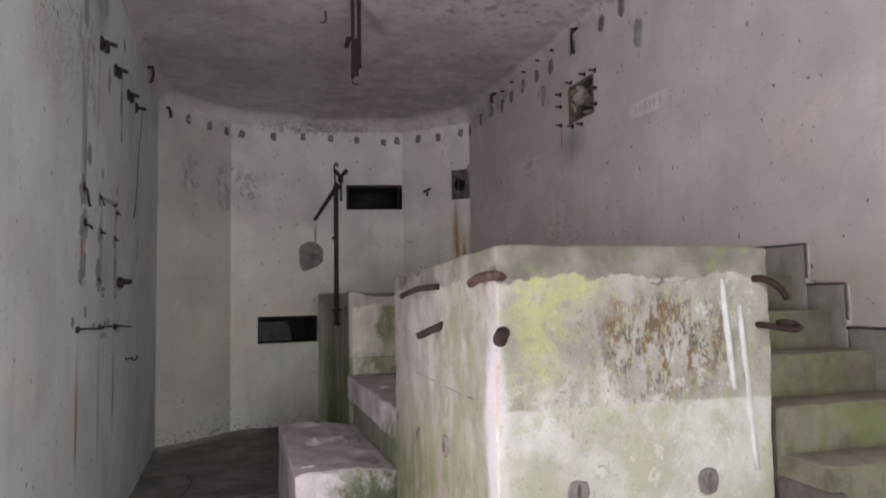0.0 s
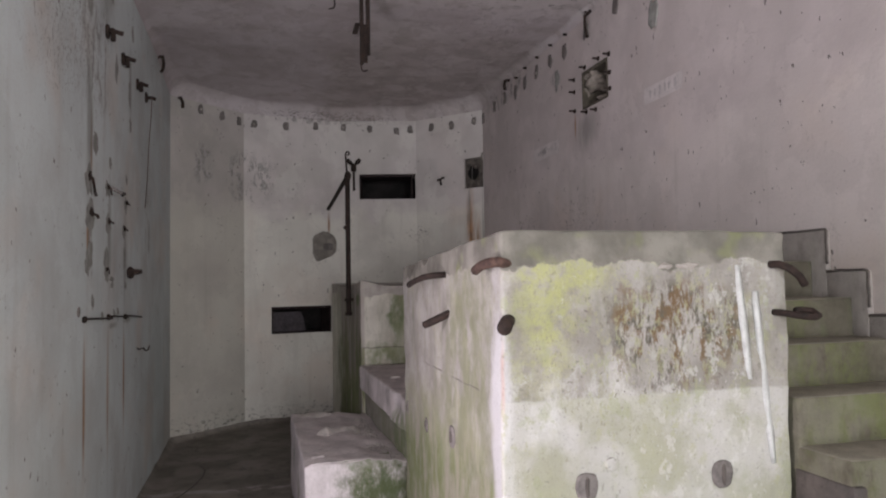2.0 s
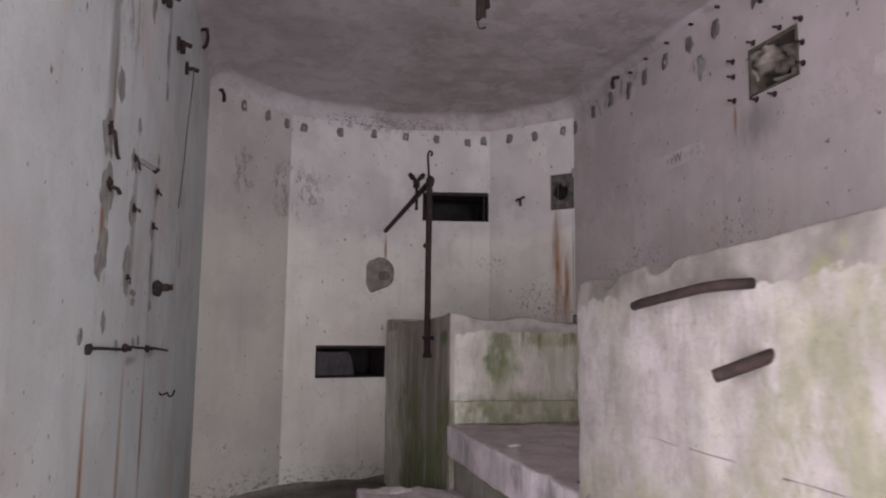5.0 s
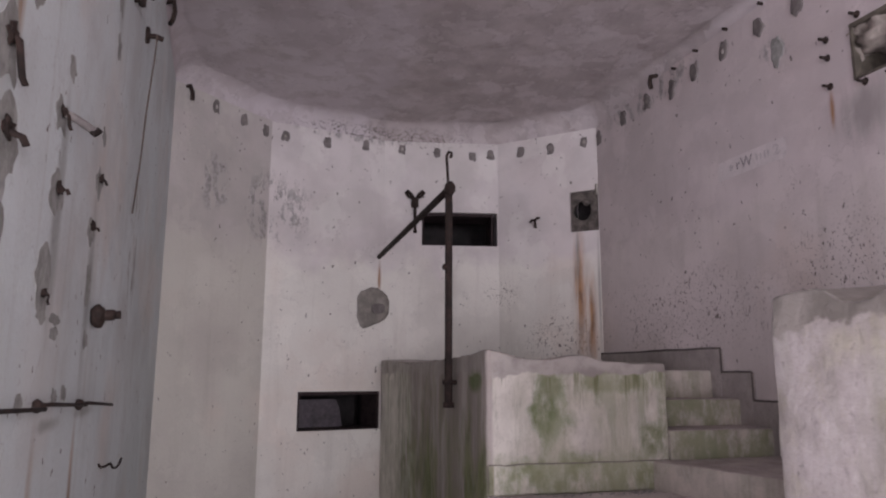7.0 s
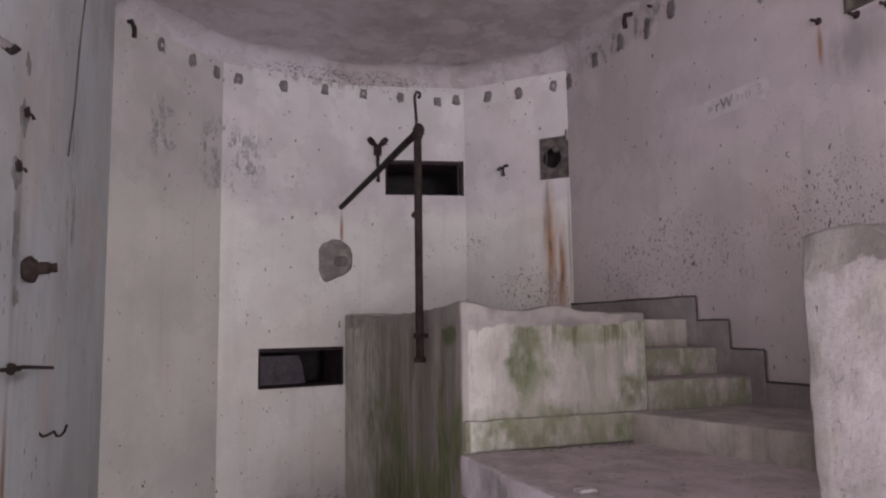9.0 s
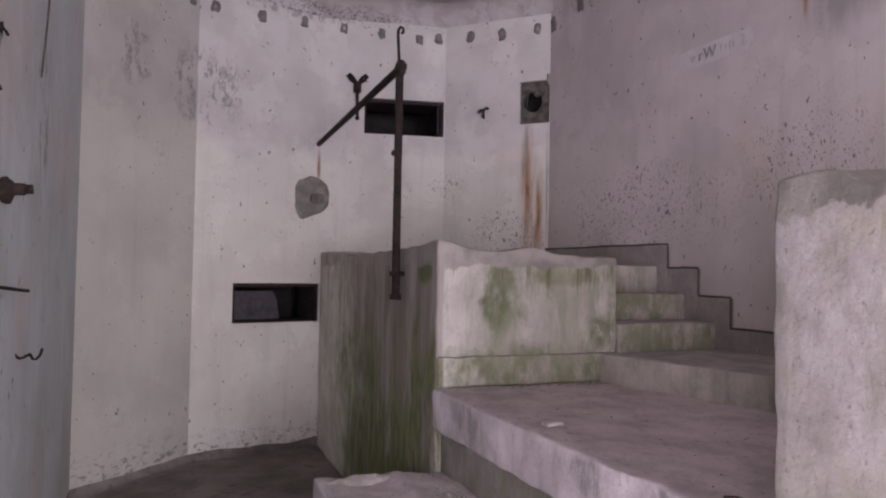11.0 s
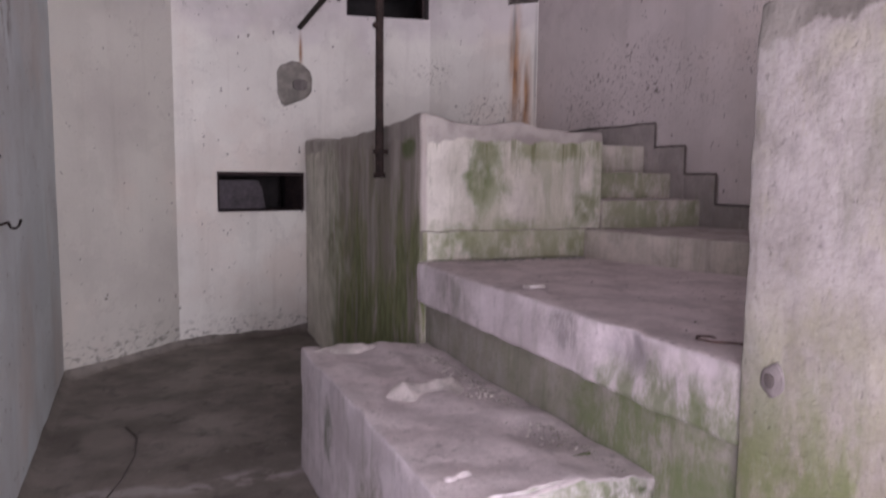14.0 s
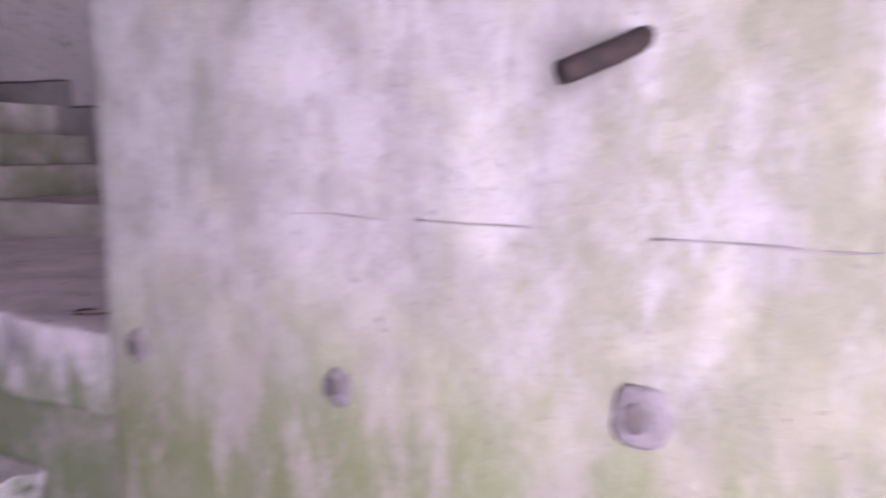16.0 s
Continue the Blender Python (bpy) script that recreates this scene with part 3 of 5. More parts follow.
def spot(wall, u, z):
    """A place on a wall's face: the point, the way along it, and the way into the room. Side walls take y for u."""
    if wall == "left":
        return Vector((LEFT_X, u, z)), Vector((0, 1, 0)), Vector((1, 0, 0))
    if wall == "right":
        return Vector((RIGHT_X, u, z)), Vector((0, -1, 0)), Vector((-1, 0, 0))
    a, b = Vector((*BACK[wall - 1], 0)), Vector((*BACK[wall], 0))
    along = (b - a).normalized()
    return a + along * u + Vector((0, 0, z)), along, Vector((along.y, -along.x, 0))


def flake(place, width, height, proud=0.006, seed=0.0, corners=14, rag=0.25, square=0.5, sink=0.004):
    """A ragged patch that lies on a wall, with a thickness and a broken rim."""
    p, along, inward = place
    bm = bmesh.new()
    up = Vector((0, 0, 1))
    rings = []
    for depth, grow in ((-sink, 1.0), (proud * 0.7, 1.0), (proud, 0.82)):
        ring = []
        for i in range(corners):
            a = 2 * math.pi * i / corners
            c, s = math.cos(a), math.sin(a)
            r = (1 - square) + square / max(abs(c), abs(s))
            r *= 1 + rag * noise.noise(Vector((c * 1.6 + seed * 3.1, s * 1.6 + seed, seed * 7.7)))
            ring.append(bm.verts.new(p + along * (c * r * width / 2 * grow) + up * (s * r * height / 2 * grow) + inward * depth))
        rings.append(ring)
    for a, b in zip(rings, rings[1:]):
        for i in range(corners):
            bm.faces.new((a[i], a[(i + 1) % corners], b[(i + 1) % corners], b[i]))
    mid = bm.verts.new(p + inward * proud * 0.7)
    for i in range(corners):
        bm.faces.new((rings[-1][i], rings[-1][(i + 1) % corners], mid))
    bm.faces.new(list(reversed(rings[0])))
    return bm


def bend(place, *offsets):
    """Points given as (along, up, out) from a place on a wall."""
    p, along, inward = place
    return [p + along * a + Vector((0, 0, u)) + inward * o for a, u, o in offsets]


# ---- structure ----
FLOOR_Z, CEILING_Z = -0.05, 3.97
LEFT_X, RIGHT_X = -1.732, 1.942
BACK = [(-1.732, 6.06), (-0.95, 6.78), (0.15, 7.02), (1.25, 6.79), (1.942, 6.05)]
FRONT_Y = -7.0
THICK = 0.4

def wall_panel(name, p0, p1, z0, z1, thick, holes, material, label):
    """A wall whose inner face runs from p0 to p1, room on its right hand; holes: (s0, s1, z0, z1, depth) along it; depth None goes through."""
    a, b = Vector((*p0, 0)), Vector((*p1, 0))
    along = (b - a).normalized()
    out = Vector((-along.y, along.x, 0))
    length = (b - a).length
    ss = sorted({0.0, length, *[v for h in holes for v in h[:2]]})
    zs = sorted({z0, z1, *[v for h in holes for v in h[2:4]]})
    bm = bmesh.new()

    def at(s, z, d):
        return a + along * s + out * d + Vector((0, 0, z))

    def quad(*pts):
        bm.faces.new([bm.verts.new(p) for p in pts])

    for s0, s1 in zip(ss, ss[1:]):
        for q0, q1 in zip(zs, zs[1:]):
            hole = next((h for h in holes if h[0] <= s0 and s1 <= h[1] and h[2] <= q0 and q1 <= h[3]), None)
            if hole is None:
                quad(at(s0, q0, 0), at(s1, q0, 0), at(s1, q1, 0), at(s0, q1, 0))
            if hole is None or hole[4] is not None:
                quad(at(s0, q0, thick), at(s0, q1, thick), at(s1, q1, thick), at(s1, q0, thick))
    for h0, h1, q0, q1, depth in holes:
        d = thick if depth is None else depth
        quad(at(h0, q0, 0), at(h0, q1, 0), at(h0, q1, d), at(h0, q0, d))
        quad(at(h1, q0, 0), at(h1, q0, d), at(h1, q1, d), at(h1, q1, 0))
        quad(at(h0, q1, 0), at(h1, q1, 0), at(h1, q1, d), at(h0, q1, d))
        quad(at(h0, q0, 0), at(h0, q0, d), at(h1, q0, d), at(h1, q0, 0))
        if depth is not None:
            quad(at(h0, q0, d), at(h0, q1, d), at(h1, q1, d), at(h1, q0, d))
    quad(at(0, z0, 0), at(0, z1, 0), at(0, z1, thick), at(0, z0, thick))
    quad(at(length, z0, 0), at(length, z0, thick), at(length, z1, thick), at(length, z1, 0))
    quad(at(0, z1, 0), at(length, z1, 0), at(length, z1, thick), at(0, z1, thick))
    bmesh.ops.remove_doubles(bm, verts=bm.verts, dist=0.0005)
    ob = finish(name, bm, material, False)
    BASE[ob] = Vector((0, 0, 0))
    return tagged(ob, label, "wall", kind="structure")


def sheet(name, x0, x1, y0, y1, z, thick, material, step, amp, label, category):
    """A floor or ceiling slab; the face towards the room is slightly uneven."""
    bm = bmesh.new()
    nx, ny = round((x1 - x0) / step), round((y1 - y0) / step)
    rows = [[bm.verts.new((x0 + (x1 - x0) * i / nx, y0 + (y1 - y0) * j / ny, 0)) for i in range(nx + 1)] for j in range(ny + 1)]
    for v in bm.verts:
        v.co.z = z + amp * noise.noise(Vector((v.co.x * 1.3, v.co.y * 1.3, z))) + amp * 0.4 * noise.noise(Vector((v.co.x * 5, v.co.y * 5, z)))
    for j in range(ny):
        for i in range(nx):
            bm.faces.new((rows[j][i], rows[j][i + 1], rows[j + 1][i + 1], rows[j + 1][i]))
    rim = [v for v in bm.verts if v.is_boundary]
    made = bmesh.ops.extrude_face_region(bm, geom=list(bm.faces))["geom"]
    for v in made:
        if isinstance(v, bmesh.types.BMVert):
            v.co.z = z + thick
    ob = finish(name, bm, material, True)
    BASE[ob] = Vector((0, 0, 0))
    return tagged(ob, label, category, kind="structure")


floor = sheet("floor", -2.6, 2.8, -8.0, 7.8, FLOOR_Z, -0.25, FLOOR, 0.12, 0.012, "worn dusty grey-brown concrete floor", "floor")
ceiling = sheet("ceiling", -2.2, 2.4, -7.4, 7.5, CEILING_Z, 0.4, CEILING, 0.15, 0.02, "stained pinkish-grey plaster ceiling", "ceiling")
bm = bmesh.new()
bmesh.ops.create_grid(bm, x_segments=4, y_segments=4, size=60)
for v in bm.verts:
    v.co.z = -0.31
ground = tagged(finish("ground", bm, FLOOR, False), "bare earth outside the entrance and the added side opening", "ground", kind="structure")

# the opening in the left wall is added, out of view, for the fill lamp
wall_left = wall_panel("wall_left", (LEFT_X, FRONT_Y), BACK[0], -0.08, CEILING_Z, THICK, [(6.3, 7.25, FLOOR_Z, 2.1, None)], LEFT_WALL, "whitewashed wall with rusty fittings and streaks")
wall_back_1 = wall_panel("wall_back_1", BACK[0], BACK[1], -0.08, CEILING_Z, THICK, [], SIDE_FACET, "whitewashed facet of the back wall, darker and beiger, peeling high up")
wall_back_2 = wall_panel("wall_back_2", BACK[1], BACK[2], -0.08, CEILING_Z, THICK, [(0.333, 1.115, 1.05, 1.39, None)], BACK_WALL, "whitewashed facet with a dark low firing slot")
wall_back_3 = wall_panel("wall_back_3", BACK[2], BACK[3], -0.08, CEILING_Z, THICK, [(0.37, 1.112, 2.775, 3.105, None)], BACK_WALL, "whitewashed facet with a dark high firing slot")
wall_back_4 = wall_panel("wall_back_4", BACK[3], BACK[4], -0.08, CEILING_Z, THICK, [(0.735, 1.009, 2.845, 3.225, 0.22)], BACK_WALL, "whitewashed facet with a rust-streaked vent box")
wall_right = wall_panel("wall_right", BACK[4], (RIGHT_X, FRONT_Y), -0.08, CEILING_Z, THICK, [(2.79, 3.25, 3.13, 3.46, None)], RIGHT_WALL, "pinkish whitewashed wall with flaked spots")
wall_front = wall_panel("wall_front", (RIGHT_X, FRONT_Y), (LEFT_X, FRONT_Y), -0.08, CEILING_Z, THICK, [(0.5, 3.4, FLOOR_Z, 3.0, None)], RIGHT_WALL, "whitewashed wall round the entrance opening")
FACETS = {1: wall_back_1, 2: wall_back_2, 3: wall_back_3, 4: wall_back_4, "left": wall_left, "right": wall_right}


def offset_line(d):
    """The room's outline, from the left wall round the back to the right wall, moved d into the room."""
    pts = [Vector(p) for p in [(LEFT_X, -6.99), *BACK, (RIGHT_X, -6.99)]]
    ways = [(b - a).normalized() for a, b in zip(pts, pts[1:])]
    outs = [Vector((w.y, -w.x)) for w in ways]
    res = [pts[0] + outs[0] * d]
    for i in range(1, len(pts) - 1):
        m = (outs[i - 1] + outs[i]).normalized()
        res.append(pts[i] + m * (d / m.dot(outs[i])))
    return [*res, pts[-1] + outs[-1] * d]


def cove(name, radius, z, sign, material, label, wave=0.0, back=None):
    """A quarter-round along the walls; back: its wider radius round the back of the room."""
    bm = bmesh.new()
    rows = []
    for j in range(9):
        a = math.pi / 2 * j / 8
        row = []
        lines = [offset_line(r * (1 - math.sin(a)) - 0.004) for r in (radius, back or radius)]
        for p, q, p2, q2 in zip(lines[0], lines[0][1:], lines[1], lines[1][1:]):
            n = max(2, round((q - p).length / 0.12))
            for i in range(n + 1 if q == lines[0][-1] else n):
                u, v = p.lerp(q, i / n), p2.lerp(q2, i / n)
                t = min(max((u.y - 4.6) / 1.4, 0), 1)
                t = t * t * (3 - 2 * t)
                w = u.lerp(v, t)
                lift = (radius + ((back or radius) - radius) * t) * (1 - math.cos(a))
                row.append(bm.verts.new((w.x, w.y, z + sign * (lift * (1 + wave * noise.noise(Vector((w.x * 4, w.y * 4, 1)))) - 0.004))))
        rows.append(row)
    for a, b in zip(rows, rows[1:]):
        for i in range(len(a) - 1):
            bm.faces.new((a[i], a[i + 1], b[i + 1], b[i]))
    return tagged(finish(name, bm, material, True), label, "trim", kind="structure")


cove("trim", 0.09, CEILING_Z, -1, COVE, "rounded plaster cove under the ceiling", back=0.2)
cove("baseboard", 0.075, FLOOR_Z, 1, FLOOR, "dirty cement fillet along the foot of the walls", wave=0.4, back=0.085)


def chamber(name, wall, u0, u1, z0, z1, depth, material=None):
    """A closed space added behind an opening, its darkness put into the colour."""
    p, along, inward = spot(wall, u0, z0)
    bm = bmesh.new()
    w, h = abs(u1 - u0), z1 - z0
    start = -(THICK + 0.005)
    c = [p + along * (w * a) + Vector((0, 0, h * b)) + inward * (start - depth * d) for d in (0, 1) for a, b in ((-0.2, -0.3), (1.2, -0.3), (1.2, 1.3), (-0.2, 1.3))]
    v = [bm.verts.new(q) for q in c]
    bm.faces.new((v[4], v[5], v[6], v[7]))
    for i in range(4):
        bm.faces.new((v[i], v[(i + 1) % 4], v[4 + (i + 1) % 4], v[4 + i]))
    return tagged(finish(name, bm, material or VOID, False), "chamber added behind an opening, near-black in place of shade", "wall", kind="structure")


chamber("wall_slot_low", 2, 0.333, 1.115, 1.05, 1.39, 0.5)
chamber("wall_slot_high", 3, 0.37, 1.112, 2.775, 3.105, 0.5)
# this chamber's dark material likewise stands in for shade
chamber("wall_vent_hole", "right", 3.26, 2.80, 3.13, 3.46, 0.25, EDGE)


def slot_lining(wall, u0, u1, z0, z1, material=None, name="slot_lining", label="dark steel lining set in the firing slot"):
    """A dark steel lining a few centimetres inside the slot."""
    p, along, inward = spot(wall, u0, z0)
    w, h = abs(u1 - u0), z1 - z0
    frame_thing = thing(name, p, label, "lining", "slot linings")
    for n, (a0, a1, b0, b1) in (("side_plate", (0.003, 0.02, 0.003, h - 0.003)), ("side_plate", (w - 0.02, w - 0.003, 0.003, h - 0.003)), ("top_plate", (0.021, w - 0.021, h - 0.03, h - 0.003)), ("sill_plate", (0.021, w - 0.021, 0.003, 0.014))):
        bm = bmesh.new()
        q = [p + along * a + Vector((0, 0, b)) + inward * -d for d in ({3: 0.03, 2: 0.008}.get(wall, -0.005), 0.39) for a, b in ((a0, b0), (a1, b0), (a1, b1), (a0, b1))]
        v = [bm.verts.new(x) for x in q]
        bm.faces.new(v[:4])
        bm.faces.new(v[4:])
        for i in range(4):
            bm.faces.new((v[i], v[(i + 1) % 4], v[4 + (i + 1) % 4], v[4 + i]))
        part(n, bm, material or STEEL, frame_thing, smooth=False)
    return frame_thing


low = slot_lining(2, 0.333, 1.115, 1.05, 1.39)
slot_lining(3, 0.37, 1.075, 2.775, 3.105)
# plates added in the right wall's opening; their dark colour imitates its shade
slot_lining("right", 3.26, 2.80, 3.13, 3.46, concrete("vent_shade_lining", (0.16, 0.14, 0.11), (0.08, 0.07, 0.055), [], 50, 8.0), "vent_shade_lining", "rough lining added in the wall opening, dark in place of shade")
p, along, inward = spot(2, 0.36, 1.066)
bm = bmesh.new()
outline = [(0, 0), (0.47, 0), (0.455, 0.08), (0.44, 0.17), (0.40, 0.25), (0, 0.25)]
front = [bm.verts.new(p + along * a + Vector((0, 0, b)) - inward * 0.2) for a, b in outline]
rear = [bm.verts.new(v.co - inward * 0.02) for v in front]
bm.faces.new(front)
bm.faces.new(list(reversed(rear)))
for i in range(len(front)):
    bm.faces.new((front[i], front[(i + 1) % 6], rear[(i + 1) % 6], rear[i]))
SHUTTER = iron("grey_shutter_steel", (0.1, 0.085, 0.095), (0.07, 0.06, 0.068), 0.6, 0.1)
part("shutter", bm, SHUTTER, low, "grey steel shutter with a curved edge", smooth=False)

# ---- the pier by the near stair ----
PIER_TOP = 1.83


def pier_shape(p):
    t = min(max(p.y / 1.88, 0), 1)
    high = min(max((p.z - 1.2) / 0.63, 0), 1)
    left = 1 - min(max(p.x / 0.5, 0), 1)
    z = p.z - high * 0.075 * t * (0.4 + 0.6 * left)
    # the far upper corner is broken into lumps
    z -= high * left * (0.045 * max(0, math.sin(p.y * 17 - 0.8)) ** 0.5 * min(max((p.y - 0.95) / 0.4, 0), 1))
    x = p.x + 0.045 * t * left
    if p.x > 0.9:
        x += 0.006 * math.sin(p.z * 5)
    return Vector((x, p.y, z))


pier = thing("concrete_pier", (0.58, 0.94, FLOOR_Z), "limewashed concrete pier with mortar cap, lichen and rusty irons", "pier")
body = part("body", rough_box((0, 0, -0.07), (1.16, 1.88, PIER_TOP), 0.012, 0.008, 0.04, pier_shape), PIER, pier)


def curl(centre, radius, start, end, out, n=8):
    return [Vector(centre) + Vector((math.cos(a) * radius * out[0], math.cos(a) * radius * out[1], math.sin(a) * radius)) for a in [radians(start + (end - start) * i / n) for i in range(n + 1)]]


# irons in the flank: the far pair, the pair by the corner
part("iron_bar", tube([(0.03, 0.80, 1.69), (-0.04, 0.83, 1.685), (-0.06, 0.9, 1.68), (-0.065, 1.05, 1.665), (-0.063, 1.2, 1.65), (-0.055, 1.25, 1.645)], 0.0145, 10), RUST, pier, "bent rusty iron bar")
part("iron_stub", tube([(0.05, 0.73, 1.53), (-0.02, 0.775, 1.495), (-0.06, 0.82, 1.47), (-0.075, 0.835, 1.462)], 0.0175, 14), RUST, pier, "rusty iron stub")
part("iron_bar", tube([(0.06, 0.03, 1.71), (-0.01, -0.01, 1.72), (-0.03, 0.02, 1.718), (-0.04, 0.09, 1.71), (-0.04, 0.16, 1.695)], 0.018, 10), RED_RUST, pier, "bent rusty iron bar")
part("iron_stub", tube([(0.05, 0.05, 1.525), (0.01, -0.02, 1.51), (-0.015, -0.07, 1.497)], 0.026, 12), RUST, pier, "thick rusty iron stub")
# the two hooks by the stair
part("iron_hook", tube([(1.09, 0.04, 1.70), (1.10, -0.04, 1.70), (1.13, -0.06, 1.685), (1.165, -0.07, 1.655), (1.19, -0.07, 1.62)], 0.0145, 10), RUST, pier, "bent rusty iron hook")
part("iron_hook", tube([(1.10, 0.03, 1.52), (1.11, -0.06, 1.515), (1.15, -0.1, 1.505), (1.20, -0.1, 1.5), (1.235, -0.08, 1.505), (1.235, -0.05, 1.52), (1.20, -0.04, 1.525), (1.16, -0.05, 1.525)], 0.013, 10), RUST, pier, "curled rusty iron hook")
part("iron_stub", lump((0.42, 0.6, 1.825), (0.03, 0.03, 0.045), 2.0, 2), PLUG, pier)
for x, z, s in ((0.30, 0.93, 1.0), (0.85, 0.93, 2.0)):
    place = (Vector((x, 0.0, z)), Vector((1, 0, 0)), Vector((0, -1, 0)))
    disc = part("plug", flake(place, 0.085, 0.1, 0.012, s, 16, 0.12, 0.25), PLUG, pier, "round concrete plug")
    part("slot", flake((place[0] + Vector((0.0, -0.012, 0)), place[1], place[2]), 0.014, 0.075, 0.004, s, 10, 0.1, 0.8), EDGE, disc)
part("blister", flake((Vector((0.40, 0.0, 1.0)), Vector((1, 0, 0)), Vector((0, -1, 0))), 0.05, 0.05, 0.008, 4.0, 14, 0.1, 0.0), PIER, pier)
for y, z, w, s in ((1.78, 0.93, 0.075, 3.0), (1.26, 0.93, 0.07, 5.0), (0.72, 0.975, 0.1, 6.0)):
    x = 0.045 * y / 1.88 + 0.001
    disc = part("plug", flake((Vector((x, y, z)), Vector((0, -1, 0)), Vector((-1, 0, 0))), w * 0.85, w, 0.009, s, 18, 0.25, 0.1), PLUG, pier, "round concrete plug")
    part("core", flake((Vector((x - 0.008, y + 0.008, z)), Vector((0, -1, 0)), Vector((-1, 0, 0))), w * 0.35, w * 0.5, 0.003, s + 1, 12, 0.3, 0.0), EDGE, disc)
# hair cracks along a casting joint of the flank
for y0, y1, z in ((1.42, 1.16, 1.242), (0.72, 0.30, 1.24), (1.1, 0.9, 1.243)):
    pts = [(0.045 * y / 1.88 - 0.001 , y, z + 0.006 * noise.noise(Vector((y * 9, 0, 0)))) for y in [y0 + (y1 - y0) * i / 8 for i in range(9)]]
    part("crack", tube(pts, 0.0017, 6), BARE, pier)


def drip(x0, z0, x1, z1, width, seed):
    """A run of white paint on the pier's front."""
    bm = bmesh.new()
    n = 14
    rows = []
    for i in range(n + 1):
        t = i / n
        w = width * (0.6 + 0.2 * noise.noise(Vector((seed, t * 5, 0)))) * (0.45 + 0.55 * math.sin(math.pi * min(1, t * 0.9 + 0.08)) ** 0.5)
        x, z = x0 + (x1 - x0) * t, z0 + (z1 - z0) * t
        rows.append([bm.verts.new((x - w / 2, -0.002, z)), bm.verts.new((x, -0.008, z)), bm.verts.new((x + w / 2, -0.002, z)), bm.verts.new((x, 0.012, z))])
    for a, b in zip(rows, rows[1:]):
        for j in range(4):
            bm.faces.new((a[j], a[(j + 1) % 4], b[(j + 1) % 4], b[j]))
    bm.faces.new(rows[0])
    bm.faces.new(list(reversed(rows[-1])))
    return bm


part("paint_drip", drip(0.945, 1.70, 0.985, 1.27, 0.06, 1.0), WHITE_PAINT, pier, "run of white paint")
part("paint_drip", drip(1.02, 1.60, 1.075, 0.95, 0.065, 2.0), WHITE_PAINT, pier, "run of white paint")
# crumbling mortar lips
for x, w, s in ((0.73, 0.09, 1.0), (0.64, 0.05, 2.0)):
    part("mortar_lip", lump((x, 0.0, 1.7), (w / 2, 0.012, 0.012), s, 3, 0.6), MORTAR, pier)

# ---- stair beside the pier ----
near_stair = thing("concrete_stair", (1.56, -0.3, FLOOR_Z), "mossy green concrete stair climbing beside the pier", "stair")
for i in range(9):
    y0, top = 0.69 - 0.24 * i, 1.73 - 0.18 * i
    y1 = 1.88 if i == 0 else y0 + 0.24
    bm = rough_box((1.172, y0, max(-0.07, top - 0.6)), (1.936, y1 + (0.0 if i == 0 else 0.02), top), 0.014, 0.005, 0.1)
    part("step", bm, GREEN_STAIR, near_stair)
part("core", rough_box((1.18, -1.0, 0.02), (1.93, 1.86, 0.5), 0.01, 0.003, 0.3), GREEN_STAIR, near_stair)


def stepped_skirt(name, levels, y_end, parent):
    """A cement skirting that follows the steps up the right wall. levels: (y where it begins, top), going away from the viewer."""
    skirt = None
    for i, (y, top) in enumerate(levels):
        nxt = levels[i + 1][0] if i + 1 < len(levels) else y_end
        bm = rough_box((RIGHT_X - 0.03, y, top - 0.36), (RIGHT_X + 0.02, nxt - 0.001, top), 0.008, 0.004, 0.07)
        piece = part("skirting", bm, SKIRT, parent, "grey cement skirting with a broken edge")
        part("edge", tube([(RIGHT_X - 0.024, y + (nxt - y) * j / 8, top + 0.003 + 0.007 * noise.noise(Vector((y, j * 1.3, 2)))) for j in range(9)], 0.0075, 6), EDGE, piece)
        part("edge", tube([(RIGHT_X - 0.024, y - 0.003 + 0.004 * noise.noise(Vector((y, j * 1.7, 5))), top - 0.17 * j / 6) for j in range(7)], 0.0075, 6), EDGE, piece)
    return skirt


stepped_skirt("skirting", [(0.594 - 0.239 * i, 1.883 - 0.208 * i) for i in range(6, 0, -1)] + [(0.594, 1.883)], 1.88, near_stair)
cheek = whole("stair_cheek", rough_box((1.166, -0.29, -0.07), (1.22, -0.002, 0.925), 0.01, 0.005, 0.08), EDGE, (1.19, -0.15, FLOOR_Z), "low grey cement cheek wall beside the green stair", "wall")

# ---- bench, landing and the far stair ----


def bench_shape(p):
    top = min(max((p.z - 0.4) / 0.13, 0), 1)
    return p + Vector((0, 0, top * (0.02 * noise.noise(Vector((p.x * 5, p.y * 4, 2))) - 0.015 * (1 if p.x > -0.1 else 0))))


bench = thing("concrete_bench", (-0.22, 3.13, FLOOR_Z), "low limewashed concrete block used as a first step", "step")
part("body", rough_box((-0.528, 2.245, -0.07), (0.13, 4.03, 0.53), 0.016, 0.01, 0.04, bench_shape), BENCH, bench)


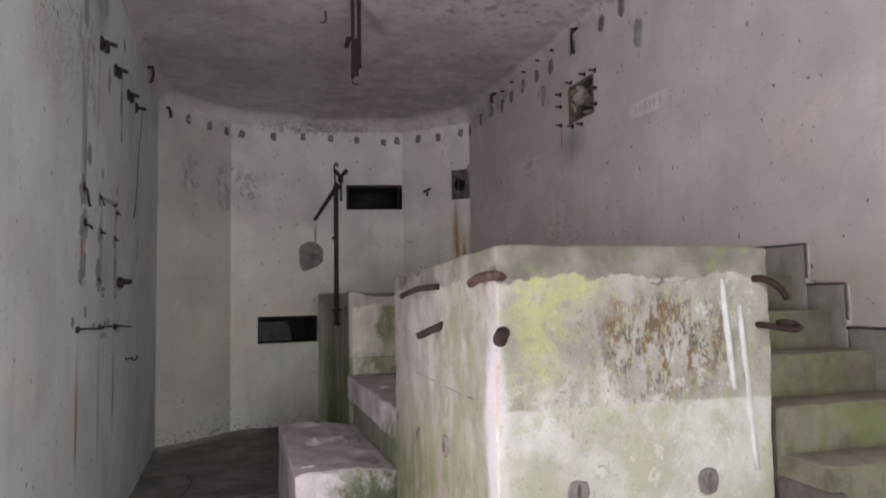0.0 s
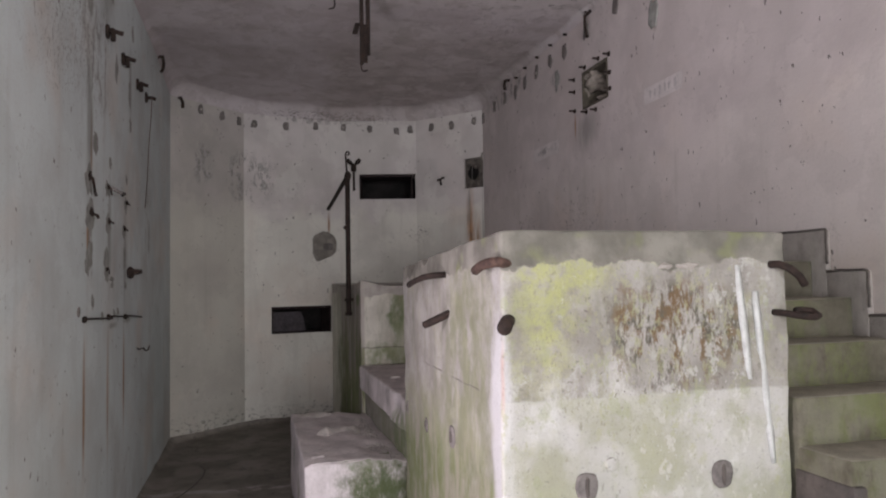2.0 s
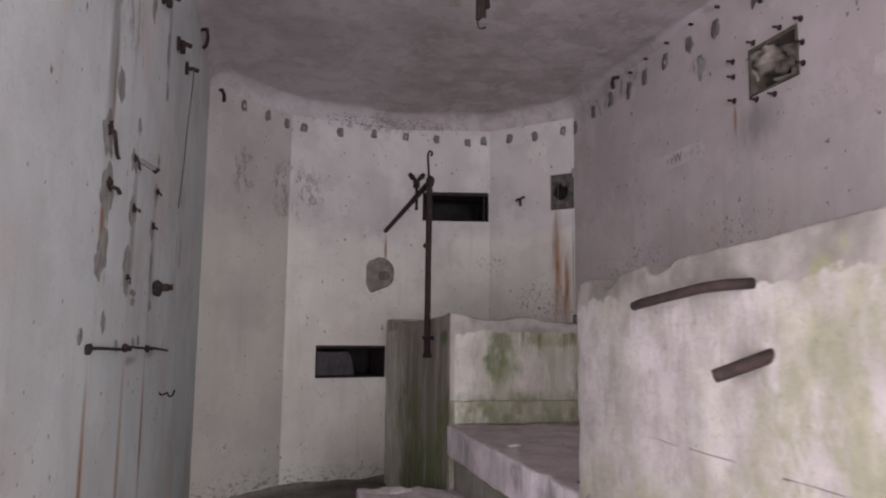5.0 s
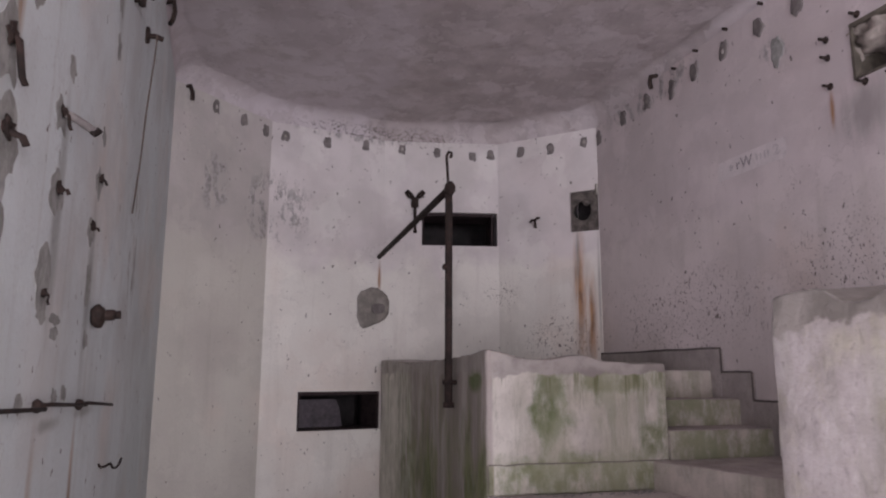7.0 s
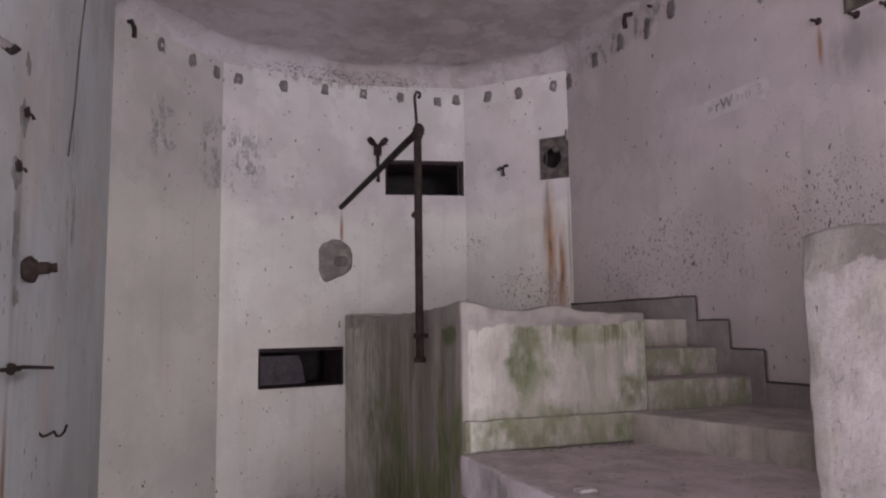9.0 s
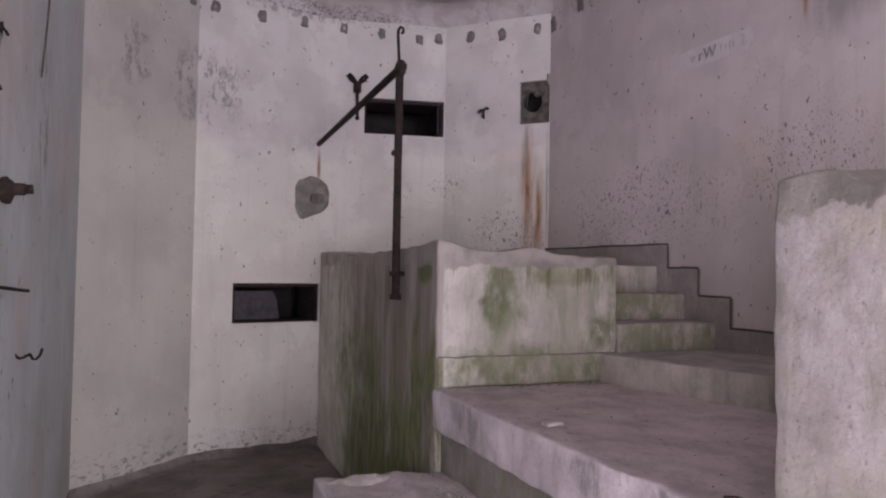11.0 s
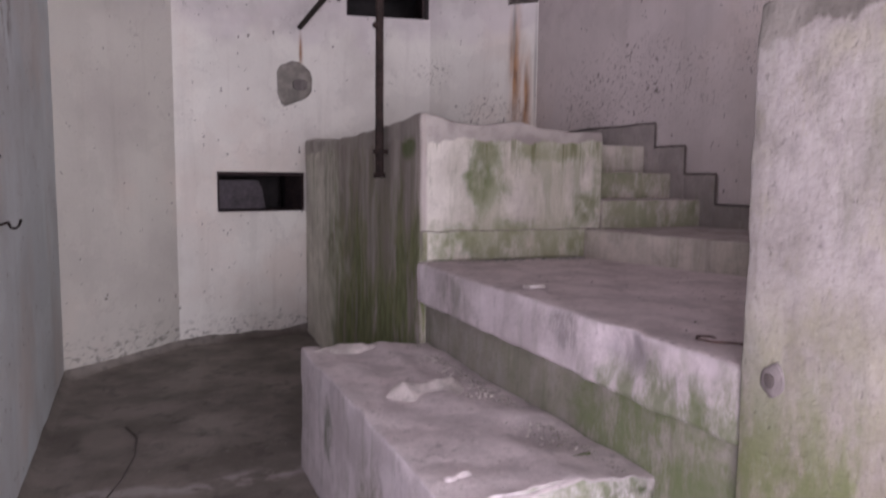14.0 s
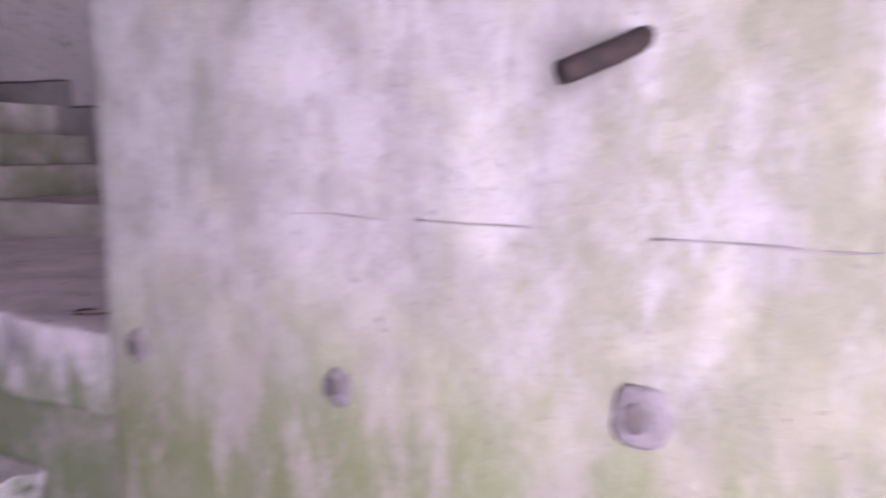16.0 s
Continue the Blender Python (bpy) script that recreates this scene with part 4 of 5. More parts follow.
def ridge(p0, p1, width, height, seed, skew=0.3, base=0.5):
    """A smeared, crumbling bank of mortar: steep on one side, feathered on the other."""
    a, b = Vector((*p0, 0)), Vector((*p1, 0))
    along = (b - a).normalized()
    across = Vector((-along.y, along.x, 0))
    n, m = max(8, round((b - a).length / 0.014)), 12
    bm = bmesh.new()
    rows = []
    for i in range(n + 1):
        t = i / n
        end = min(1.0, 5 * t, 5 * (1 - t)) ** 0.6
        w = width * (0.85 + 0.3 * noise.noise(Vector((t * 4, seed, 0)))) * max(end, 0.05)
        h = height * (0.9 + 0.4 * noise.noise(Vector((t * 3, seed, 4)))) * end
        row = []
        for j in range(m + 1):
            s = j / m
            prof = min(s / skew, 1.0) ** 0.5 if s < skew else (1 - (s - skew) / (1 - skew)) ** 1.3
            p = a.lerp(b, t) + across * (w * (s - skew) + 0.005 * noise.noise(Vector((t * 14, seed, 9))))
            z = base - 0.02 + (prof * (h + 0.02 + 0.009 * noise.noise(Vector((p.x * 30, p.y * 38, seed)))) if 0 < j < m else 0)
            row.append(bm.verts.new((p.x, p.y, z)))
        rows.append(row)
    for r, q in zip(rows, rows[1:]):
        for j in range(m):
            bm.faces.new((r[j], r[j + 1], q[j + 1], q[j]))
    bm.faces.new([r[0] for r in rows] + [r[m] for r in reversed(rows)])
    return bm


part("mortar_ridge", ridge((-0.38, 3.2), (-0.02, 3.27), 0.2, 0.055, 1.0, 0.72, 0.515), MORTAR, bench, "broken bank of white mortar")
part("mortar_ridge", ridge((-0.515, 3.93), (-0.15, 3.96), 0.12, 0.05, 2.0, 0.7, 0.515), MORTAR, bench, "broken bank of white mortar")
part("mortar_lip", ridge((-0.52, 2.256), (-0.1, 2.275), 0.12, 0.028, 3.0, 0.12, 0.515), BENCH, bench, "crumbling white mortar lip")
part("mortar_lip", ridge((-0.18, 2.27), (0.12, 2.25), 0.1, 0.03, 4.0, 0.2, 0.5), BENCH, bench)
part("mortar_lip", ridge((-0.48, 2.39), (-0.37, 2.43), 0.14, 0.028, 5.0, 0.5, 0.52), BENCH, bench)
part("moss_cushion", lump((-0.04, 2.44, 0.503), (0.1, 0.028, 0.014), 7.0, 4, 0.9), concrete("moss_cushion", (0.14, 0.16, 0.08), DEEP_MOSS, [], 80, 12.0), bench, "small cushion of moss")


def landing_shape(p):
    x = p.x
    if p.x < 0.3:
        x += 0.018 * noise.noise(Vector((0, p.y * 3, p.z * 2)))
        dent = math.exp(-(((p.y - 2.36) / 0.11) ** 2 + ((p.z - 0.86) / 0.08) ** 2))
        x += dent * (0.05 + 0.02 * noise.noise(Vector((p.y * 30, p.z * 30, 1))))
    return Vector((x, p.y, p.z))


landing = thing("stair_landing", (1.0, 3.0, FLOOR_Z), "broad concrete landing with a worn overhanging edge", "landing")
part("slab", rough_box((0.085, 1.90, 0.72), (1.936, 4.06, 0.925), 0.02, 0.011, 0.045, landing_shape), LANDING, landing)
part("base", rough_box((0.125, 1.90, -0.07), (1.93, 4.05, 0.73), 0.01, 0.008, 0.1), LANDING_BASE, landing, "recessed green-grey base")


def parapet_shape(p):
    high = min(max((p.z - 1.35) / 0.27, 0), 1)
    corner = math.exp(-(((p.x - 0.12) / 0.13) ** 2 + ((p.y - 4.12) / 0.2) ** 2))
    back = min(max((p.y - 5.6) / 1.3, 0), 1)
    ridge = 0.035 * math.exp(-(((p.x - 0.62) / 0.14) ** 2 + ((p.y - 4.06) / 0.25) ** 2))
    fall = max(0.0, 1 - (p.y - 4.04) / 1.9) * (1 - min(max((p.x - 0.1) / 0.45, 0), 1))
    z = p.z + high * (0.025 * corner + 0.04 * fall + 0.03 * back + ridge + 0.012 * noise.noise(Vector((p.x * 6, p.y * 4, 0))))
    x = p.x + (0.045 * min(max((p.y - 4.04) / 2.9, 0), 1) if p.x < 0.5 else 0)
    return Vector((x, p.y, z))


parapet = thing("stair_parapet", (0.65, 5.4, FLOOR_Z), "massive streaked concrete parapet block with green algae", "parapet")
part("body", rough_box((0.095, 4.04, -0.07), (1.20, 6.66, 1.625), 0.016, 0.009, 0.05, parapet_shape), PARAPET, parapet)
part("ledge", rough_box((0.097, 4.015, 0.93), (1.20, 4.1, 1.085), 0.014, 0.009, 0.04), PARAPET, parapet, "slightly proud mossy plinth")
part("back_fill", rough_box((0.145, 6.60, -0.07), (1.20, 6.98, 1.67), 0.015, 0.006, 0.08), PARAPET, parapet)

far_stair = thing("concrete_stair", (1.55, 4.2, 0.92), "grey concrete stair with green stains rising past the parapet", "stair")
# the first step turns
bm = rough_box((1.07, 2.2, 0.915), (1.936, 4.02, 1.083), 0.014, 0.005, 0.07, lambda p: Vector((p.x + (1.936 - p.x) / 0.866 * (4.02 - p.y) * 0.24, p.y, p.z)))
part("step", bm, STAIR, far_stair)
for i, (y0, top) in enumerate(((4.03, 1.243), (4.30, 1.405), (4.57, 1.585))):
    y1 = y0 + 0.3 if i < 2 else 6.1
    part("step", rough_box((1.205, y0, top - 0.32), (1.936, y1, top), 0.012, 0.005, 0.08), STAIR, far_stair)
part("core", rough_box((1.21, 4.3, 0.5), (1.93, 6.08, 1.1), 0.01, 0.003, 0.3), STAIR, far_stair)
stepped_skirt("skirting", [(2.2, 1.215), (3.915, 1.395), (4.184, 1.57), (4.47, 1.727)], 6.05, far_stair)

# ---- the handrail post on the parapet ----
rail = thing("handrail", (0.062, 4.61, 1.37), "rusty iron handrail post with a rail running to the wall", "handrail")
part("post", tube([(0.060, 4.61, 1.365 + 1.36 * i / 12) for i in range(13)], 0.024, 14), RUST, rail)
part("rail", tube([(0.061 + 0.05 * i / 10, 4.62 + 2.40 * i / 10, 2.715 - 0.065 * i / 10) for i in range(11)], 0.023, 12), RUST, rail)
part("elbow", lump((0.063, 4.60, 2.715), (0.034, 0.045, 0.05), 1.0, 3, 0.15), RUST, rail)
part("collar", tube([(0.060, 4.61, 1.495), (0.060, 4.61, 1.52)], 0.036, 14), RUST, rail)
part("foot", tube([(0.060, 4.61, 1.355), (0.060, 4.61, 1.385)], 0.034, 14), RUST, rail)
part("clamp", tube([(0.02, 4.59, 1.506), (0.11, 4.60, 1.506)], 0.014, 10), RUST, rail)
part("bolt", lump((0.03, 4.595, 2.21), (0.018, 0.018, 0.02), 2.0, 2, 0.1), RUST, rail)
hook_pts = [(0.055, 4.61, 2.74), (0.052, 4.61, 2.82), (0.046, 4.61, 2.90), (0.045, 4.61, 2.935), (0.06, 4.61, 2.962), (0.078, 4.61, 2.955), (0.078, 4.61, 2.935), (0.066, 4.61, 2.925)]
part("hook", tube(hook_pts, 0.0095, 8), RUST, rail, "thin iron hook")

# ---- fittings on the back wall ----
for i, (w, u, z) in enumerate(((1, 0.413, 3.735), (1, 0.722, 3.72), (1, 0.985, 3.70), (2, 0.125, 3.69), (2, 0.534, 3.70), (2, 0.922, 3.725), (3, 0.17, 3.73), (3, 0.515, 3.71),
                                (3, 0.865, 3.675), (3, 1.05, 3.70), (4, 0.25, 3.69), (4, 0.56, 3.68), (4, 0.895, 3.69),
                                ("right", 6.0, 3.70), ("right", 5.576, 3.735), ("right", 5.209, 3.75), ("right", 4.863, 3.725), ("right", 4.596, 3.75), ("right", 4.269, 3.76), ("right", 3.927, 3.77), ("right", 3.6, 3.76),
                                ("right", 3.16, 3.8), ("right", 2.64, 3.82), ("right", 2.33, 3.83))):
    tall = 0.1 if w != "right" else 0.13
    plug = part("plug", flake(spot(w, u, z), 0.07 if w != "right" else 0.085, tall, 0.008, i * 1.37, 14, 0.5, 0.7), PLUG, FACETS[w])
    if i % 3 == 0:
        q = spot(w, u, z)
        part("core", flake((q[0] + q[2] * 0.006, q[1], q[2]), 0.026, 0.035, 0.004, i * 2.1, 10, 0.25, 0.3), BARE if i % 2 else MORTAR, plug)
    if w == "right" and i > 15:
        q = spot(w, u - 0.05, z + 0.14)
        part("nail", tube([q[0] - q[2] * 0.01, q[0] + q[2] * 0.035], 0.011, 8), RUST, FACETS[w])

clip = spot(1, 0.133, 3.755)
whole("wall_clip", tube(bend(clip, (-0.02, 0.05, -0.01), (-0.02, 0.05, 0.03), (0.0, 0.0, 0.04), (0.01, -0.03, 0.03), (0.015, -0.06, 0.02)), 0.017, 8), RUST, clip[0], "rusty iron clip driven into the wall", "clip", "wall clips")

yb = spot(3, 0.30, 3.1)
bracket = thing("wall_bracket", yb[0], "rusty forked iron bracket on the whitewashed wall", "bracket")
part("stem", tube(bend(yb, (0.004, -0.19, 0.03), (0.002, -0.05, 0.035), (0.0, 0.08, 0.03)), 0.014, 8), RUST, bracket)
part("plate", rough_box(*(lambda c: (c - Vector((0.035, 0.015, 0.05)), c + Vector((0.035, 0.015, 0.05))))(bend(yb, (0.0, 0.09, 0.022))[0]), 0.008, 0.004, 0.03), RUST, bracket)
for s in (-1, 1):
    part("ear", tube(bend(yb, (0.02 * s, 0.13, 0.03), (0.06 * s, 0.15, 0.035), (0.09 * s, 0.19, 0.035), (0.075 * s, 0.205, 0.035), (0.04 * s, 0.175, 0.035), (0.015 * s, 0.135, 0.03)), 0.014, 8), RUST, bracket)
part("knob", lump(bend(yb, (0.004, -0.195, 0.03))[0], (0.02, 0.02, 0.02), 1.0, 2, 0.1), RUST, bracket)

sb = spot(4, 0.40, 2.965)
small = thing("wall_hook", sb[0], "small twisted rusty hook on the wall", "hook")
part("stem", tube(bend(sb, (0.03, 0.05, -0.01), (0.02, 0.045, 0.03), (0.0, 0.02, 0.04), (0.005, -0.05, 0.035)), 0.013, 8), RUST, small)
part("tip", tube(bend(sb, (-0.05, 0.01, 0.03), (-0.03, 0.03, 0.035), (0.0, 0.02, 0.04)), 0.012, 8), RUST, small)

# the vent box in the corner: a broken plate with a round hole
vb = spot(4, 0.872, 3.035)
VENT_PLATE = concrete("vent_plate", (0.15, 0.13, 0.115), (0.06, 0.052, 0.047), [], 60, 16.0)
vent_box = thing("vent_box", vb[0], "grey vent box with a broken round hole, streaked with rust", "vent")


def holed_plate(place, w, h, r, depth, thick, seed):
    p, along, inward = place
    up = Vector((0, 0, 1))
    bm = bmesh.new()
    n = 32
    loops = []
    for d in (-depth, -depth - thick):
        outer, inner = [], []
        for i in range(n):
            a = 2 * math.pi * i / n
            c, s = math.cos(a), math.sin(a)
            k = 1 / max(abs(c), abs(s))
            rr = r * (1 + 0.22 * noise.noise(Vector((c * 2 + seed, s * 2, seed))))
            outer.append(bm.verts.new(p + along * (c * k * w / 2) + up * (s * k * h / 2) + inward * d))
            inner.append(bm.verts.new(p + along * (c * rr - 0.025) + up * (s * rr + 0.005) + inward * d))
        loops.append((outer, inner))
    (o0, i0), (o1, i1) = loops
    for i in range(n):
        j = (i + 1) % n
        for quad in ((o0[i], o0[j], i0[j], i0[i]), (o1[i], i1[i], i1[j], o1[j]), (i0[i], i0[j], i1[j], i1[i]), (o0[i], o1[i], o1[j], o0[j])):
            bm.faces.new(quad)
    return bm


part("plate", holed_plate(vb, 0.27, 0.375, 0.088, 0.025, 0.03, 3.0), VENT_PLATE, vent_box, "cracked grey plate", smooth=False)
part("torn_edge", lump(vb[0] + vb[1] * 0.02 - vb[2] * 0.03 + Vector((0, 0, 0.09)), (0.04, 0.03, 0.03), 5.0, 3, 0.6), VENT_PLATE, vent_box)
# sleeve and back are added near-black so the vent hole looks unlit
bm = bmesh.new()
lo_hi = [(a * 0.132, u * 0.182) for a, u in ((-1, -1), (1, -1), (1, 1), (-1, 1))]
mouth = [bm.verts.new(q) for q in bend(vb, *[(a, u, -0.058) for a, u in lo_hi])]
depth = [bm.verts.new(q) for q in bend(vb, *[(a, u, -0.19) for a, u in lo_hi])]
for i in range(4):
    bm.faces.new((mouth[i], mouth[(i + 1) % 4], depth[(i + 1) % 4], depth[i]))
part("sleeve", bm, VOID, vent_box, "added sleeve, near-black in place of shade", smooth=False)
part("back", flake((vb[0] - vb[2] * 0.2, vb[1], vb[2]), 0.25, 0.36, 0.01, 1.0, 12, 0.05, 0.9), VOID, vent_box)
part("rim", rough_box(*(lambda c: (c - Vector((0.01, 0.01, 0.05)), c + Vector((0.012, 0.012, 0.05))))(vb[0] + vb[1] * 0.128 + Vector((0, 0, 0.19)) + vb[2] * 0.01), 0.005, 0.003, 0.03), BARE, vent_box)

# the hole knocked into the plaster over the low slot, at the bend of the wall
hp = spot(2, 1.0, 2.16)
scar = part("spalled_patch", flake((hp[0] + hp[2] * 0.0, (hp[1] + Vector((0, -0.12, 0))).normalized(), hp[2]), 0.36, 0.36, 0.016, 12.0, 20, 0.35, 0.15, 0.03), BARE, wall_back_2, "patch of bare concrete where plaster fell")
part("socket", flake((hp[0] + Vector((0.075, -0.022, -0.01)), hp[1], hp[2]), 0.13, 0.09, 0.006, 3.0, 12, 0.1, 0.9), PLUG, scar)

# ---- fittings on the left wall ----
for i, (u, z, long) in enumerate(((2.55, 3.30, 0.10), (3.10, 3.295, 0.09), (3.74, 3.29, 0.085), (4.2, 3.30, 0.085))):
    q = spot("left", u, z)
    hang = thing("pipe_bracket", q[0], "rusty iron pipe bracket high on the wall", "bracket", "pipe brackets")
    part("arm", tube(bend(q, (0, 0, -0.02), (0, 0.0, long * 0.6), (0.01, -0.008, long)), 0.019, 8, flat=0.7), RUST, hang)
    part("foot", flake(q, 0.06, 0.09, 0.02, i + 0.3, 10, 0.2, 0.6), RUST, hang)
    if i < 3:
        part("clamp", tube(bend(q, (0.0, 0.02, long * 0.35), (0.0, -0.03, long * 0.42), (0.0, -0.06, long * 0.4)), 0.016, 8), RUST, hang)
q = spot("left", 4.16, 3.29)
whole("loose_wire", tube(bend(q, *[(0.012 * math.sin(j * 0.9) - 0.02 * j / 12, -0.08 * j, 0.06 - 0.004 * j) for j in range(13)]), 0.0045, 6), WIRE, q[0], "thin rusty wire hanging from a bracket", "wire")

# iron straps left from a cable run
for i, (u, z, tilt, size) in enumerate(((2.1, 2.275, -0.06, 1.0), (2.14, 2.07, 0.02, 1.1), (2.62, 2.29, -0.02, 0.7), (2.65, 2.07, 0.03, 0.8), (3.28, 2.265, 0.02, 0.7), (3.2, 2.065, 0.03, 0.7), (2.59, 1.765, -0.01, 0.5))):
    q = spot("left", u, z)
    strap = thing("cable_strap", q[0], "torn rusty cable strap in bare plaster", "strap", "cable straps")
    part("scar", flake(q, 0.2 * size, 0.15 * size, 0.0012, i * 1.9, 24, 0.7, 0.0), SCAR, strap, "bare grey plaster scar", smooth=False)
    part("strap", tube(bend(q, (0.0, 0.03 * size, -0.005), (0.004, 0.012 * size, 0.018), (0.006, (tilt - 0.012) * size, 0.03 * size), (0.008, (tilt - 0.03) * size, 0.038 * size)), 0.009 * size, 10, flat=0.6), RUST, strap)
    part("root", lump(bend(q, (0.0, 0.025 * size, 0.004))[0], (0.01, 0.03 * size, 0.022 * size), i * 1.1, 3, 0.8), RUST, strap)
q = spot("left", 2.63, 2.31)
plate_strap = thing("bent_strap", q[0], "flat grey metal strap bent away from the wall", "strap")
part("plate", tube(bend(q, (0.0, 0.0, -0.005), (0.01, -0.01, 0.025), (0.018, -0.03, 0.06), (0.02, -0.045, 0.085)), 0.0145, 12, flat=0.8), PLUG, plate_strap, "bare grey plate")
part("tip", tube(bend(q, (0.02, -0.042, 0.082), (0.02, -0.052, 0.095)), 0.02, 10, flat=0.5), RUST, plate_strap, "rusty broken tip")
for i, (u, z, w, h) in enumerate(((2.13, 1.84, 0.08, 0.17), (2.07, 1.78, 0.06, 0.1), (2.59, 1.82, 0.085, 0.17), (2.61, 1.73, 0.06, 0.07), (2.77, 1.715, 0.06, 0.03), (2.78, 1.675, 0.055, 0.035), (2.7, 2.475, 0.05, 0.08), (3.3, 2.455, 0.04, 0.07), (2.26, 2.52, 0.07, 0.13),
                                  (3.23, 1.88, 0.05, 0.16), (3.27, 1.68, 0.05, 0.06), (2.47, 1.485, 0.04, 0.05), (2.86, 1.49, 0.04, 0.05), (2.98, 1.495, 0.04, 0.05), (2.2, 1.58, 0.04, 0.09),
                                  (3.42, 3.12, 0.05, 0.2), (3.46, 2.9, 0.05, 0.12), (2.9, 3.15, 0.05, 0.2), (2.1, 3.35, 0.07, 0.2), (3.55, 3.62, 0.05, 0.12), (2.75, 3.62, 0.05, 0.16))):
    part("plaster_scar", flake(spot("left", u, z), w * 2, h, 0.0012, 20 + i * 1.3, 26, 0.6, 0.0, 0.003), SCAR, wall_left, smooth=False)

q = spot("left", 3.36, 1.77)
tap = thing("pipe_stub", q[0], "rusty pipe stub with a flange on the wall", "pipe")
part("flange", lump(bend(q, (0, 0, 0.02))[0], (0.03, 0.05, 0.045), 1.0, 3, 0.25), RUST, tap)
part("pipe", tube(bend(q, (0.0, 0.0, 0.0), (0.0, 0.005, 0.06), (0.01, 0.006, 0.075)), 0.022, 10), RUST, tap)
part("nozzle", tube(bend(q, (0.01, 0.006, 0.075), (0.012, 0.008, 0.1)), 0.016, 10), RUST, tap)

rod_names = ((1.96, 2.6, 1.488, 1.465), (2.62, 3.2, 1.475, 1.45), (3.21, 3.8, 1.455, 1.425))
for i, (u0, u1, z0, z1) in enumerate(rod_names):
    q = spot("left", u0, z0)
    rod = thing("wall_rod", q[0], "thin rusty iron rod fixed along the wall", "rod", "wall rods")
    part("rod", tube([*bend(q, (0, 0, -0.01), (0, 0, 0.025)), *bend(spot("left", u0 + 0.04, z0), (0, 0, 0.035)), *bend(spot("left", u1, z1), (0, 0, 0.035))], 0.0062, 8), RUST, rod)
    part("eye", lump(bend(q, (0.0, -0.003, 0.01))[0], (0.016, 0.018, 0.02), i * 2.0, 2, 0.2), RUST, rod)
q = spot("left", 1.86, 1.53)
part("plaster_scar", flake(q, 0.06, 0.06, 0.006, 3.3, 12, 0.4, 0.0), PLUG, wall_left)
q = spot("left", 3.8, 1.155)
whole("wire_hook", tube(bend(q, (0.0, 0.03, -0.005), (0.0, 0.012, 0.012), (0.05, 0.01, 0.02), (0.14, 0.012, 0.03), (0.18, -0.012, 0.034), (0.24, -0.02, 0.04), (0.3, -0.012, 0.045), (0.34, 0.01, 0.048)), 0.0055, 8), RUST, q[0], "bent thin wire hook on the wall", "hook")
q = spot("left", 4.97, 3.84)
whole("wall_clip", tube(bend(q, (0.03, 0.07, -0.01), (0.0, 0.07, 0.05), (0.0, 0.0, 0.06), (0.0, -0.06, 0.05), (0.04, -0.07, 0.03)), 0.016, 8), RUST, q[0], "rusty iron clip driven into the wall", "clip", "wall clips")

# ---- fittings on the right wall ----
for i, (y, z) in enumerate(((3.415, 3.44), (3.415, 3.33), (3.415, 3.16), (3.19, 3.10), (3.02, 3.08), (2.77, 3.47), (2.765, 3.32), (2.765, 3.19), (2.95, 3.49), (3.2, 3.49))):
    q = spot("right", y, z)
    stud = thing("threaded_stud", q[0], "rusty threaded stud beside the wall opening", "bolt", "studs round the opening")
    part("shank", tube(bend(q, (0, 0, -0.02), (0, 0.0, 0.055)), 0.009, 8), RUST, stud)
    part("washer", flake(q, 0.036, 0.04, 0.01, i * 0.7, 10, 0.2, 0.3), RUST, stud)
MOSSY_EDGE = concrete("broken_edge", (0.34, 0.3, 0.265), (0.2, 0.175, 0.15), [], 50, 10.0)
for i, (y, z, w, h) in enumerate(((3.25, 3.42, 0.16, 0.12), (3.26, 3.3, 0.07, 0.2), (3.18, 3.14, 0.2, 0.06), (2.98, 3.125, 0.22, 0.05), (2.81, 3.17, 0.1, 0.12), (2.80, 3.33, 0.05, 0.2), (2.86, 3.46, 0.14, 0.06), (3.06, 3.47, 0.2, 0.05))):
    part("broken_edge", lump((RIGHT_X + 0.055, y, z), (0.045, w * 0.38, h * 0.3), i * 1.9, 4, 0.8), MOSSY_EDGE, wall_right)
part("fallen_lump", lump((RIGHT_X + 0.14, 3.16, 3.38), (0.12, 0.14, 0.09), 3.0, 4, 0.7), MOSSY_EDGE, wall_right)
part("fallen_lump", lump((RIGHT_X + 0.16, 2.98, 3.19), (0.1, 0.12, 0.05), 5.0, 4, 0.8), MOSSY_EDGE, wall_right)
part("socket_scar", flake(spot("right", 3.79, 3.55), 0.11, 0.17, 0.002, 2.2, 22, 0.5, 0.1, 0.003), SCAR, wall_right)
part("socket_scar", flake(spot("right", 2.11, 3.55), 0.13, 0.2, 0.006, 5.2, 22, 0.5, 0.1), SCAR, wall_right)
q = spot("right", 5.07, 3.85)
whole("wall_clip", tube(bend(q, (0.03, 0.06, -0.01), (0.0, 0.05, 0.05), (0.0, 0.0, 0.06), (0.0, -0.05, 0.05)), 0.018, 8), RUST, q[0], "rusty iron clip driven into the wall", "clip", "wall clips")
q = spot("right", 3.08, 3.87)
whole("wall_clip", tube(bend(q, (0.04, 0.08, -0.01), (0.0, 0.02, 0.05), (0.0, -0.08, 0.05), (0.0, -0.16, 0.03)), 0.014, 8), RUST, q[0], "rusty forked clip driven into the wall", "clip", "wall clips")


